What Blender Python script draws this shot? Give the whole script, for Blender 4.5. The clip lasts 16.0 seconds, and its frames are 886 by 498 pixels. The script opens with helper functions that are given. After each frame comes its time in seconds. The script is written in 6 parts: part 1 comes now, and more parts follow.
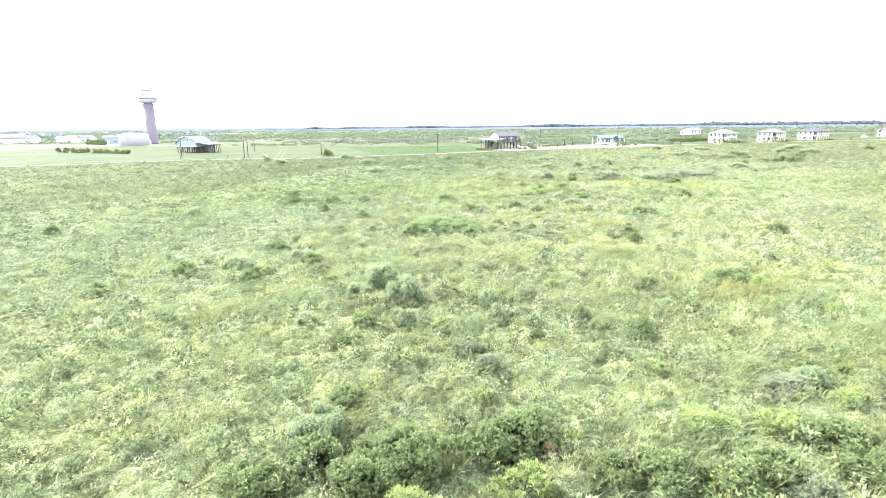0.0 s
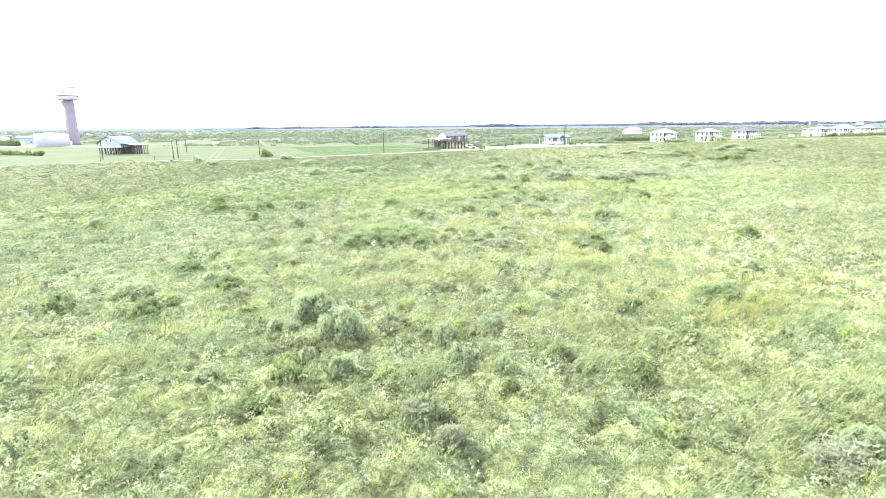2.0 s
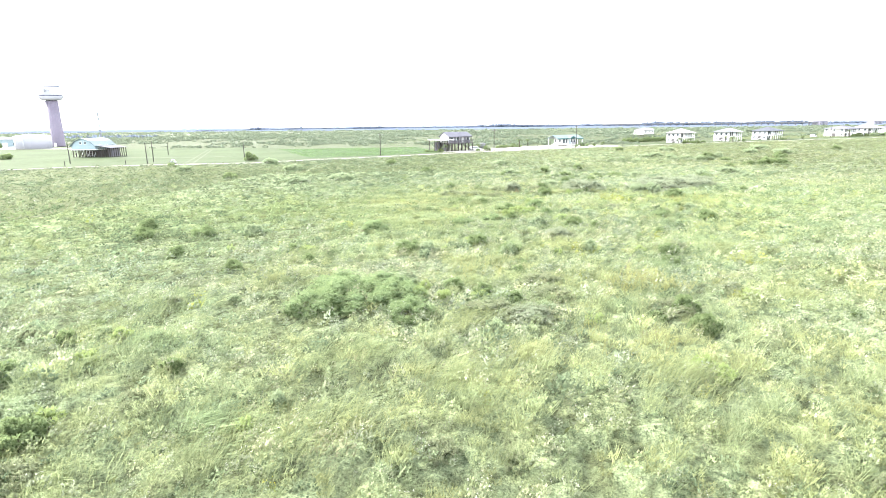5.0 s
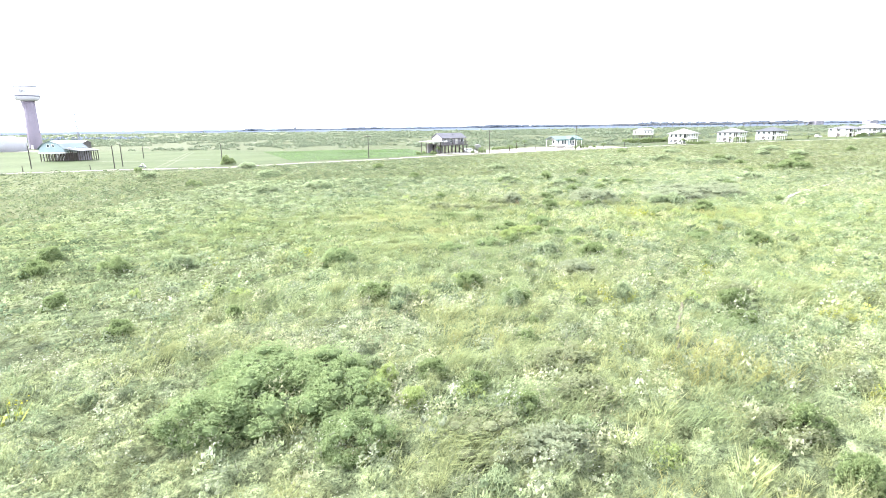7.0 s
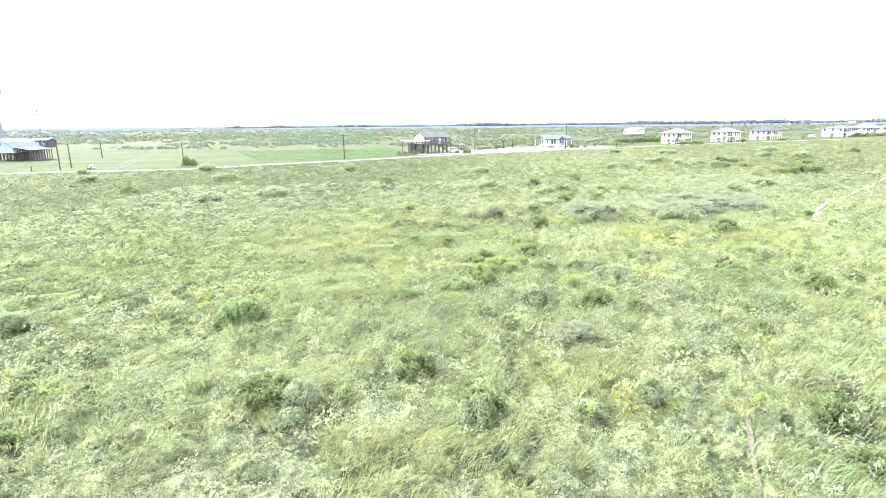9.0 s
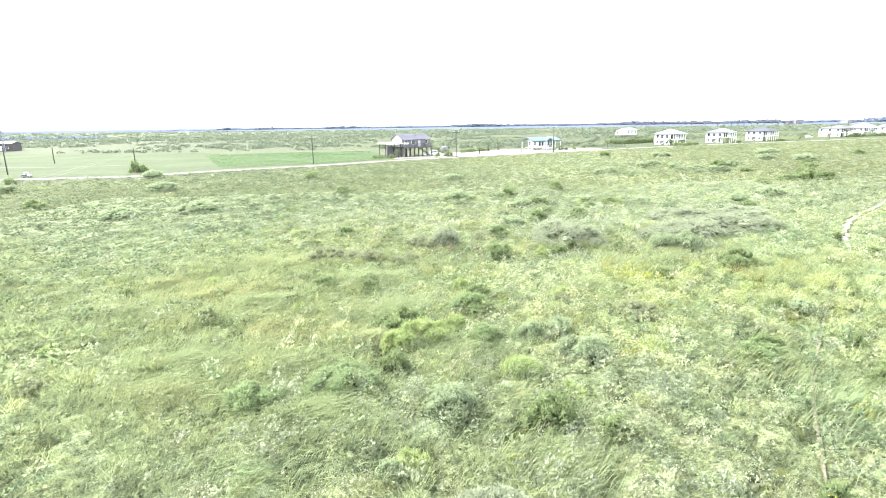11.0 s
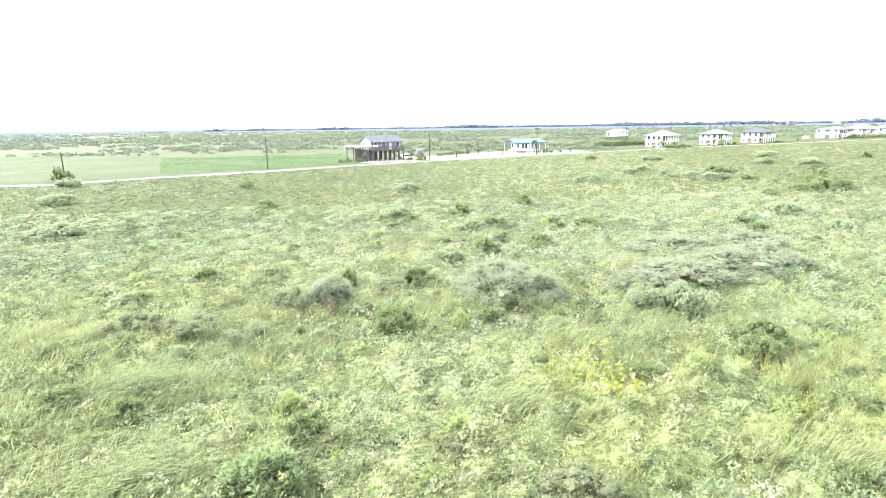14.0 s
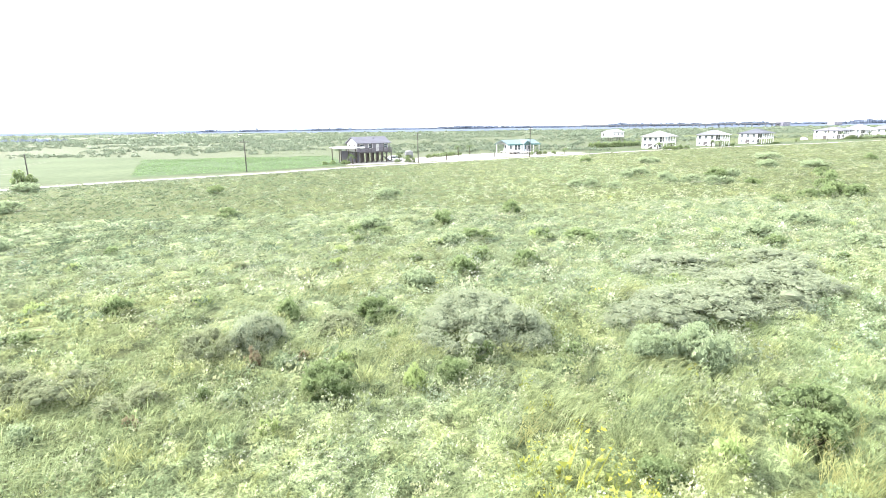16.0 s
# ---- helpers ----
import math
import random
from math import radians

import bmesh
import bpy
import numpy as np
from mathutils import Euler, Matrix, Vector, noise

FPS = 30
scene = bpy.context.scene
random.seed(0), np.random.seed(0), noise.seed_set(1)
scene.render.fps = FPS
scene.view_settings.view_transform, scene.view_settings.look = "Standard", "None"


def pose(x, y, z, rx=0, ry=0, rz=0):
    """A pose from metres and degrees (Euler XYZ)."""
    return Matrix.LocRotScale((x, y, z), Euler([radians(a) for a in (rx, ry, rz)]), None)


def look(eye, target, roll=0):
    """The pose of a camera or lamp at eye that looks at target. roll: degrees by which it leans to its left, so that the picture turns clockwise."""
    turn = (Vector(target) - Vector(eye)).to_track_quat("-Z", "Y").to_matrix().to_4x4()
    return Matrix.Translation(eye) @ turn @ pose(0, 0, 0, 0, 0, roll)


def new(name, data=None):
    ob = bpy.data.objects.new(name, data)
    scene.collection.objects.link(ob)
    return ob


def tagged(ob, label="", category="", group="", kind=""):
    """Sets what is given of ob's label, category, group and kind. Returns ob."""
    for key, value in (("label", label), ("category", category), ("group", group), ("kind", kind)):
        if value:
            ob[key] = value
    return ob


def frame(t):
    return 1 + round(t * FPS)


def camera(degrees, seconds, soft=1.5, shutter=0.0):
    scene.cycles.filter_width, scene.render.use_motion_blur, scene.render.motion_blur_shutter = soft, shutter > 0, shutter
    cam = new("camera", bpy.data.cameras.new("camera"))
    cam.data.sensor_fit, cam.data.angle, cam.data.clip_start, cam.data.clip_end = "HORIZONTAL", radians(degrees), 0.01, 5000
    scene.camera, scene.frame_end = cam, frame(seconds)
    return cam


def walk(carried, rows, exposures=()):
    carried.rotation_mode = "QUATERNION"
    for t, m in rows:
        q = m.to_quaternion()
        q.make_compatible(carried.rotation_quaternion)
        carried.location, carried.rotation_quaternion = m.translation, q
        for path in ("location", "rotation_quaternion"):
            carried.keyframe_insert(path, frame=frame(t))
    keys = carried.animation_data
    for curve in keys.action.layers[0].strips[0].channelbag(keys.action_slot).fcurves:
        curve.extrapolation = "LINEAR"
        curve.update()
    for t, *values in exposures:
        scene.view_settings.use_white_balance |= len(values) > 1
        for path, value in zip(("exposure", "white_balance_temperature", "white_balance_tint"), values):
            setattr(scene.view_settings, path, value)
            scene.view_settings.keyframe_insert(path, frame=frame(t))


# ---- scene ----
cam = camera(80.0, 16.0, 0.7)
PATH = [
    (0, (1.055, 1.359, 10.486), (1.050, 3.305, 10.028), -0.61),
    (0.1, (1.028, 1.562, 10.463), (1.086, 3.508, 10.004), -0.61),
    (0.2, (1.000, 1.765, 10.439), (1.096, 3.710, 9.980), -0.60),
    (0.3, (0.973, 1.969, 10.416), (1.092, 3.912, 9.957), -0.60),
    (0.4, (0.946, 2.172, 10.392), (1.080, 4.114, 9.933), -0.59),
    (0.5, (0.919, 2.376, 10.368), (1.063, 4.317, 9.909), -0.59),
    (1, (0.920, 3.730, 10.244), (1.081, 5.670, 9.786), -0.57),
    (1.5, (1.069, 5.519, 10.219), (1.242, 7.458, 9.760), -0.56),
    (2, (1.280, 7.578, 10.188), (1.467, 9.515, 9.728), -0.57),
    (2.5, (1.505, 9.981, 10.200), (1.695, 11.918, 9.740), -0.59),
    (3, (1.747, 12.706, 10.168), (1.929, 14.643, 9.708), -0.62),
    (3.5, (2.032, 15.675, 10.143), (2.207, 17.614, 9.683), -0.66),
    (4, (2.336, 18.806, 10.089), (2.510, 20.745, 9.630), -0.67),
    (6.5, (4.756, 32.907, 9.978), (4.942, 34.845, 9.521), -0.75),
    (7, (5.218, 35.836, 10.023), (5.410, 37.774, 9.567), -0.81),
    (7.5, (5.851, 38.719, 10.083), (6.050, 40.656, 9.626), -0.89),
    (8, (6.595, 41.579, 10.143), (6.803, 43.514, 9.683), -0.76),
    (8.5, (7.535, 44.368, 10.194), (7.757, 46.301, 9.732), -0.67),
    (9, (8.738, 47.198, 10.171), (8.970, 49.130, 9.707), -0.59),
    (11.5, (16.369, 60.705, 10.223), (16.626, 62.634, 9.764), -0.81),
    (12, (17.847, 62.917, 10.235), (18.108, 64.846, 9.777), -0.81),
    (12.5, (19.284, 65.095, 10.197), (19.547, 67.024, 9.739), -0.85),
    (13, (20.666, 67.228, 10.155), (20.932, 69.157, 9.698), -0.84),
    (13.5, (21.953, 69.398, 10.125), (22.222, 71.326, 9.666), -0.83),
    (14, (23.030, 71.591, 10.080), (23.304, 73.519, 9.623), -0.80),
    (14.5, (24.006, 73.611, 10.010), (24.281, 75.539, 9.554), -0.83),
    (15, (24.821, 75.325, 9.987), (25.101, 77.252, 9.533), -0.72),
    (15.5, (25.390, 76.547, 9.950), (25.678, 78.474, 9.496), -0.73),
    (16, (25.732, 77.563, 9.978), (26.022, 79.489, 9.524), -0.79),
]
walk(cam, [(t, look(eye, target, roll)) for t, eye, target, roll in PATH])

# ---- light ----
TO_SUN = Vector((-0.68, 0.42, 0.66)).normalized()
world = bpy.data.worlds.new("world")
scene.world = world
world.use_nodes = True
wn = world.node_tree.nodes
sky = wn.new("ShaderNodeTexSky")
sky.sky_type = "NISHITA"
sky.sun_disc = False
sky.sun_elevation = math.asin(TO_SUN.z)
sky.sun_rotation = math.atan2(TO_SUN.x, TO_SUN.y)
sky.altitude = 10
sky.air_density = 1.0
sky.dust_density = 0.6
sky.ozone_density = 1.0
wn["Background"].inputs["Strength"].default_value = 0.15
haze = wn.new("ShaderNodeHueSaturation")
haze.inputs["Saturation"].default_value = 0.3
world.node_tree.links.new(sky.outputs["Color"], haze.inputs["Color"])
world.node_tree.links.new(haze.outputs["Color"], wn["Background"].inputs["Color"])
sun_data = bpy.data.lights.new("sun", "SUN")
sun_data.energy = 2.2
sun_data.angle = radians(2.5)
sun_data.color = (1.0, 0.96, 0.89)
sun_ob = new("sun", sun_data)
sun_ob.matrix_world = look(TO_SUN * 100, (0, 0, 0))
scene.view_settings.exposure = 3.37

# ---- materials ----
def shader(name):
    m = bpy.data.materials.new(name)
    m.use_nodes = True
    nt = m.node_tree
    return m, nt.nodes, nt.links, nt.nodes["Principled BSDF"]


def mat(name, colour, rough=0.7, fine=6.0, coarse=0.6, vary=0.18, bump=0.15, metal=0.0, dirt=None, spec=0.3):
    """A surface with grain at a fine and a coarse size; dirt: a second colour in large soft stains."""
    m, nodes, links, bsdf = shader(name)
    geo = nodes.new("ShaderNodeNewGeometry")
    a = nodes.new("ShaderNodeTexNoise")
    a.inputs["Scale"].default_value, a.inputs["Detail"].default_value = fine, 4
    b = nodes.new("ShaderNodeTexNoise")
    b.inputs["Scale"].default_value, b.inputs["Detail"].default_value = coarse, 3
    links.new(geo.outputs["Position"], a.inputs["Vector"])
    links.new(geo.outputs["Position"], b.inputs["Vector"])
    add = nodes.new("ShaderNodeMath")
    add.operation = "ADD"
    links.new(a.outputs["Fac"], add.inputs[0])
    links.new(b.outputs["Fac"], add.inputs[1])
    ramp = nodes.new("ShaderNodeMapRange")
    ramp.inputs["From Min"].default_value, ramp.inputs["From Max"].default_value = 0.7, 1.3
    links.new(add.outputs[0], ramp.inputs["Value"])
    mix = nodes.new("ShaderNodeMix")
    mix.data_type = "RGBA"
    low = dirt if dirt else tuple(c * (1 - vary) for c in colour)
    mix.inputs["A"].default_value = (*low, 1)
    mix.inputs["B"].default_value = (*[min(1, c * (1 + vary * 0.5)) for c in colour], 1)
    links.new(ramp.outputs["Result"], mix.inputs["Factor"])
    links.new(mix.outputs["Result"], bsdf.inputs["Base Color"])
    bsdf.inputs["Roughness"].default_value = rough
    bsdf.inputs["Metallic"].default_value = metal
    bsdf.inputs["Specular IOR Level"].default_value = 0.04 if rough > 0.88 else spec
    if bump:
        bp = nodes.new("ShaderNodeBump")
        bp.inputs["Strength"].default_value, bp.inputs["Distance"].default_value = bump, 0.03
        links.new(a.outputs["Fac"], bp.inputs["Height"])
        links.new(bp.outputs["Normal"], bsdf.inputs["Normal"])
    return m


def leaf_mat(name, through_light=0.3):
    """Leaves and blades: the colour of each comes from the mesh's tint."""
    m, nodes, links, bsdf = shader(name)
    tint = nodes.new("ShaderNodeAttribute")
    tint.attribute_name = "tint"
    links.new(tint.outputs["Color"], bsdf.inputs["Base Color"])
    bsdf.inputs["Roughness"].default_value = 0.9
    bsdf.inputs["Specular IOR Level"].default_value = 0.04
    tr = nodes.new("ShaderNodeBsdfTranslucent")
    links.new(tint.outputs["Color"], tr.inputs["Color"])
    mx = nodes.new("ShaderNodeMixShader")
    mx.inputs["Fac"].default_value = through_light
    links.new(bsdf.outputs[0], mx.inputs[1])
    links.new(tr.outputs[0], mx.inputs[2])
    links.new(mx.outputs[0], nodes["Material Output"].inputs["Surface"])
    return m


def under_mat(name):
    """The leafy mat under the taller plants: the mesh's tint, broken up into leaves and gaps."""
    m, nodes, links, bsdf = shader(name)
    tint = nodes.new("ShaderNodeAttribute")
    tint.attribute_name = "tint"
    geo = nodes.new("ShaderNodeNewGeometry")
    total = None
    for scale, detail in ((4.0, 6), (17.0, 4)):
        n = nodes.new("ShaderNodeTexNoise")
        n.inputs["Scale"].default_value, n.inputs["Detail"].default_value, n.inputs["Roughness"].default_value = scale, detail, 0.75
        links.new(geo.outputs["Position"], n.inputs["Vector"])
        if total is None:
            total = n
        else:
            add = nodes.new("ShaderNodeMath")
            add.operation = "ADD"
            links.new(total.outputs["Fac"], add.inputs[0])
            links.new(n.outputs["Fac"], add.inputs[1])
    r = nodes.new("ShaderNodeMapRange")
    r.inputs["From Min"].default_value, r.inputs["From Max"].default_value = 0.78, 1.22
    r.inputs["To Min"].default_value, r.inputs["To Max"].default_value = 0.3, 1.6
    links.new(add.outputs[0], r.inputs["Value"])
    mul = nodes.new("ShaderNodeVectorMath")
    mul.operation = "SCALE"
    links.new(tint.outputs["Color"], mul.inputs[0])
    links.new(r.outputs["Result"], mul.inputs["Scale"])
    links.new(mul.outputs["Vector"], bsdf.inputs["Base Color"])
    bsdf.inputs["Roughness"].default_value = 0.95
    bsdf.inputs["Specular IOR Level"].default_value = 0.03
    bp = nodes.new("ShaderNodeBump")
    bp.inputs["Strength"].default_value, bp.inputs["Distance"].default_value = 1.0, 0.2
    links.new(add.outputs[0], bp.inputs["Height"])
    links.new(bp.outputs["Normal"], bsdf.inputs["Normal"])
    return m


def ground_mat(name, depth, blue=1.0):
    """Matted grass and herbs over sandy soil, in patches of several sizes."""
    m, nodes, links, bsdf = shader(name)
    geo = nodes.new("ShaderNodeNewGeometry")
    last = None
    layers = [
        (0.011, (0.13, 0.16, 0.09), (0.165, 0.185, 0.115)),
        (0.06, (0.11, 0.15, 0.08), (0.17, 0.19, 0.11)),
        (0.45, (0.08, 0.11, 0.055), (0.165, 0.195, 0.115)),
        (2.6, (0.07, 0.09, 0.05), (0.165, 0.185, 0.115)),
    ]
    for scale, dark, light in layers:
        n = nodes.new("ShaderNodeTexNoise")
        n.inputs["Scale"].default_value, n.inputs["Detail"].default_value = scale, 6
        n.inputs["Roughness"].default_value = 0.65
        links.new(geo.outputs["Position"], n.inputs["Vector"])
        r = nodes.new("ShaderNodeMapRange")
        r.inputs["From Min"].default_value, r.inputs["From Max"].default_value = 0.35, 0.65
        links.new(n.outputs["Fac"], r.inputs["Value"])
        mix = nodes.new("ShaderNodeMix")
        mix.data_type = "RGBA"
        mix.inputs["A"].default_value, mix.inputs["B"].default_value = (depth * dark[0], depth * dark[1], depth * blue * dark[2], 1), (depth * light[0], depth * light[1], depth * blue * light[2], 1)
        links.new(r.outputs["Result"], mix.inputs["Factor"])
        if last is None:
            last = mix.outputs["Result"]
        else:
            blend = nodes.new("ShaderNodeMix")
            blend.data_type = "RGBA"
            blend.inputs["Factor"].default_value = 0.5
            links.new(last, blend.inputs["A"])
            links.new(mix.outputs["Result"], blend.inputs["B"])
            last = blend.outputs["Result"]
        tail = n
    links.new(last, bsdf.inputs["Base Color"])
    bsdf.inputs["Roughness"].default_value = 0.95
    bsdf.inputs["Specular IOR Level"].default_value = 0.1
    bp = nodes.new("ShaderNodeBump")
    bp.inputs["Strength"].default_value, bp.inputs["Distance"].default_value = 0.8, 0.15
    links.new(tail.outputs["Fac"], bp.inputs["Height"])
    links.new(bp.outputs["Normal"], bsdf.inputs["Normal"])
    return m


def water_mat():
    m, nodes, links, bsdf = shader("bay_water")
    bsdf.inputs["Base Color"].default_value = (0.075, 0.09, 0.125, 1)
    bsdf.inputs["Roughness"].default_value = 1.0
    bsdf.inputs["Specular IOR Level"].default_value = 0.0
    geo = nodes.new("ShaderNodeNewGeometry")
    n = nodes.new("ShaderNodeTexNoise")
    n.inputs["Scale"].default_value = 0.4
    links.new(geo.outputs["Position"], n.inputs["Vector"])
    bp = nodes.new("ShaderNodeBump")
    bp.inputs["Strength"].default_value, bp.inputs["Distance"].default_value = 0.3, 0.3
    links.new(n.outputs["Fac"], bp.inputs["Height"])
    links.new(bp.outputs["Normal"], bsdf.inputs["Normal"])
    return m


def metal_roof_mat(name, colour, rough=0.35):
    """Standing-seam sheet, a little streaked."""
    return mat(name, colour, rough, 3.0, 0.4, 0.12, 0.05, 0.15)


def glass_mat():
    m, nodes, links, bsdf = shader("window_glass")
    bsdf.inputs["Base Color"].default_value = (0.03, 0.04, 0.05, 1)
    bsdf.inputs["Roughness"].default_value = 0.06
    return m


M_GROUND = ground_mat("marsh_grass", 0.36, 0.85)
M_SOIL = ground_mat("meadow_litter", 0.4, 0.6)
M_WATER = water_mat()
M_LEAF = leaf_mat("meadow_leaf", 0.5)
M_UNDER = under_mat("meadow_undergrowth")
M_BUSHLEAF = leaf_mat("shrub_leaf", 0.45)
M_TWIG = mat("grey_twig", (0.06, 0.052, 0.04), 0.9, 9, 1.2, 0.3)
M_SAND = mat("pale_sand", (0.234, 0.225, 0.203), 0.95, 3.5, 0.25, 0.25, 0.3)
M_TRAIL = mat("trodden_sand", (0.14, 0.125, 0.1), 0.95, 5, 0.6, 0.3, 0.4, dirt=(0.07, 0.07, 0.04))
M_ROAD = mat("shell_road", (0.221, 0.212, 0.187), 0.9, 2.5, 0.12, 0.22, 0.2)
M_LAWN = mat("mown_lawn", (0.054, 0.068, 0.036), 0.95, 0.6, 0.045, 0.22, 0.3, dirt=(0.032, 0.044, 0.02))
M_RUT = mat("worn_rut", (0.085, 0.088, 0.066), 0.95, 1.5, 0.2, 0.25, 0.3, dirt=(0.055, 0.065, 0.04))
M_RANK = mat("rank_green_grass", (0.04, 0.062, 0.026), 0.95, 0.9, 0.07, 0.25, 0.4)
M_WHITE = mat("white_siding", (0.391, 0.387, 0.383), 0.6, 8, 0.5, 0.1, 0.08)
M_CREAM = mat("cream_siding", (0.383, 0.365, 0.340), 0.6, 8, 0.5, 0.12, 0.08)
M_TRIM = mat("white_trim", (0.52, 0.52, 0.51), 0.5, 9, 0.7, 0.08, 0.05)
M_BROWN = mat("weathered_brown_siding", (0.15, 0.142, 0.165), 0.8, 7, 0.5, 0.25, 0.2)
M_DECK = mat("dark_stained_deck", (0.055, 0.050, 0.052), 0.8, 9, 0.7, 0.3, 0.2)
M_PILE = mat("timber_pile", (0.055, 0.048, 0.044), 0.9, 10, 0.8, 0.3, 0.3)
M_SHINGLE = mat("grey_shingle", (0.1, 0.1, 0.118), 0.9, 5, 0.5, 0.25, 0.3)
M_SHINGLE_B = mat("blue_grey_shingle", (0.046, 0.050, 0.061), 0.85, 5, 0.5, 0.2, 0.3)
M_ROOF_W = metal_roof_mat("cream_metal_roof", (0.122, 0.121, 0.118))
M_ROOF_G = metal_roof_mat("grey_metal_roof", (0.064, 0.064, 0.068))
M_TEAL = metal_roof_mat("teal_paint", (0.036, 0.090, 0.090))
M_TEAL_PALE = metal_roof_mat("pale_blue_metal_roof", (0.098, 0.128, 0.135))
M_TEAL_ROOF = metal_roof_mat("light_teal_metal_roof", (0.052, 0.092, 0.097))
M_BLUE = mat("pale_blue_siding", (0.216, 0.276, 0.300), 0.6, 8, 0.5, 0.12, 0.08)
M_GLASS = glass_mat()
M_POLE = mat("creosoted_pole", (0.051, 0.047, 0.043), 0.9, 10, 0.8, 0.3, 0.2)
M_TOWER = mat("painted_concrete_shaft", (0.149, 0.130, 0.167), 0.7, 2.0, 0.2, 0.12, 0.1)
M_TANK = mat("white_tank_paint", (0.3, 0.3, 0.335), 0.45, 2.0, 0.2, 0.08, 0.03)
M_BAND = mat("dark_blue_paint", (0.054, 0.054, 0.090), 0.5, 3.0, 0.4, 0.15, 0.03)
M_STEEL = mat("galvanised_steel", (0.5, 0.5, 0.5), 0.45, 6, 0.7, 0.15, 0.05, 0.6)
M_RUBBER = mat("black_rubber", (0.03, 0.03, 0.03), 0.8, 9, 1, 0.2)
M_CAR = mat("white_car_paint", (0.75, 0.75, 0.74), 0.25, 4, 0.6, 0.06, 0.0)
M_CARDARK = mat("dark_car_paint", (0.06, 0.07, 0.09), 0.3, 4, 0.6, 0.1, 0.0)
M_MARK = mat("faded_blue_grey_paint", (0.140, 0.147, 0.175), 0.6, 3.0, 0.4, 0.2, 0.0)
M_FROND = leaf_mat("palm_frond", 0.25)
M_CONCRETE = mat("pier_concrete", (0.13, 0.13, 0.135), 0.85, 2, 0.2, 0.2, 0.1)

# ---- small builders ----
def thing(name, label, category, x=0.0, y=0.0, yaw=0.0, group="", kind="", z=0.0):
    ob = new(name)
    ob.empty_display_size = 0.5
    ob.matrix_world = pose(x, y, z, 0, 0, yaw)
    return tagged(ob, label, category, group, kind)


def part(name, bm, material, parent=None, label=""):
    me = bpy.data.meshes.new(name)
    bm.to_mesh(me)
    bm.free()
    me.materials.append(material)
    ob = new(name, me)
    ob.parent = parent
    return tagged(ob, label)


def box(bm, x0, x1, y0, y1, z0, z1):
    m = Matrix.Translation(((x0 + x1) / 2, (y0 + y1) / 2, (z0 + z1) / 2)) @ Matrix.Diagonal((x1 - x0, y1 - y0, z1 - z0, 1))
    bmesh.ops.create_cube(bm, size=1, matrix=m)
    return bm


def boxed(x0, x1, y0, y1, z0, z1):
    return box(bmesh.new(), x0, x1, y0, y1, z0, z1)


def tube(bm, p, q, r0, r1, n=8):
    p, q = Vector(p), Vector(q)
    d = q - p
    m = Matrix.Translation((p + q) / 2) @ d.to_track_quat("Z", "Y").to_matrix().to_4x4()
    bmesh.ops.create_cone(bm, cap_ends=True, segments=n, radius1=r0, radius2=r1, depth=d.length, matrix=m)
    return bm


def lathe(bm, profile, n=32):
    """A turned body from (radius, height) pairs."""
    rings = [[bm.verts.new((r * math.cos(2 * math.pi * i / n), r * math.sin(2 * math.pi * i / n), z)) for i in range(n)] for r, z in profile]
    for a, b in zip(rings, rings[1:]):
        for i in range(n):
            bm.faces.new((a[i], a[(i + 1) % n], b[(i + 1) % n], b[i]))
    bm.faces.new(rings[-1])
    bm.faces.new(rings[0][::-1])
    for f in bm.faces:
        f.smooth = len(f.verts) == 4
    return bm


def solid(points, faces, thick=0.0):
    bm = bmesh.new()
    vs = [bm.verts.new(p) for p in points]
    for f in faces:
        bm.faces.new([vs[i] for i in f])
    bmesh.ops.recalc_face_normals(bm, faces=bm.faces)
    if thick:
        bmesh.ops.solidify(bm, geom=bm.faces[:], thickness=thick)
    return bm


def value_noise(x, y, size, seed):
    """Smooth noise from 0 to 1 on the plan, with spots of that many metres."""
    gx, gy = np.asarray(x) / size, np.asarray(y) / size
    ix, iy = np.floor(gx), np.floor(gy)
    fx, fy = gx - ix, gy - iy
    fx, fy = fx * fx * (3 - 2 * fx), fy * fy * (3 - 2 * fy)

    def h(a, b):
        v = np.sin(a * 127.1 + b * 311.7 + seed * 74.7) * 43758.5453
        return v - np.floor(v)

    top = h(ix, iy) * (1 - fx) + h(ix + 1, iy) * fx
    low = h(ix, iy + 1) * (1 - fx) + h(ix + 1, iy + 1) * fx
    return top * (1 - fy) + low * fy


def hump(x, y):
    """Height of the meadow's soil above the sea lane level."""
    return (value_noise(x, y, 9, 3) - 0.5) * 0.25 * np.clip((180 - np.asarray(y)) / 26, 0, 1) * np.clip((np.asarray(y) + 8) / 10, 0, 1) - 0.06


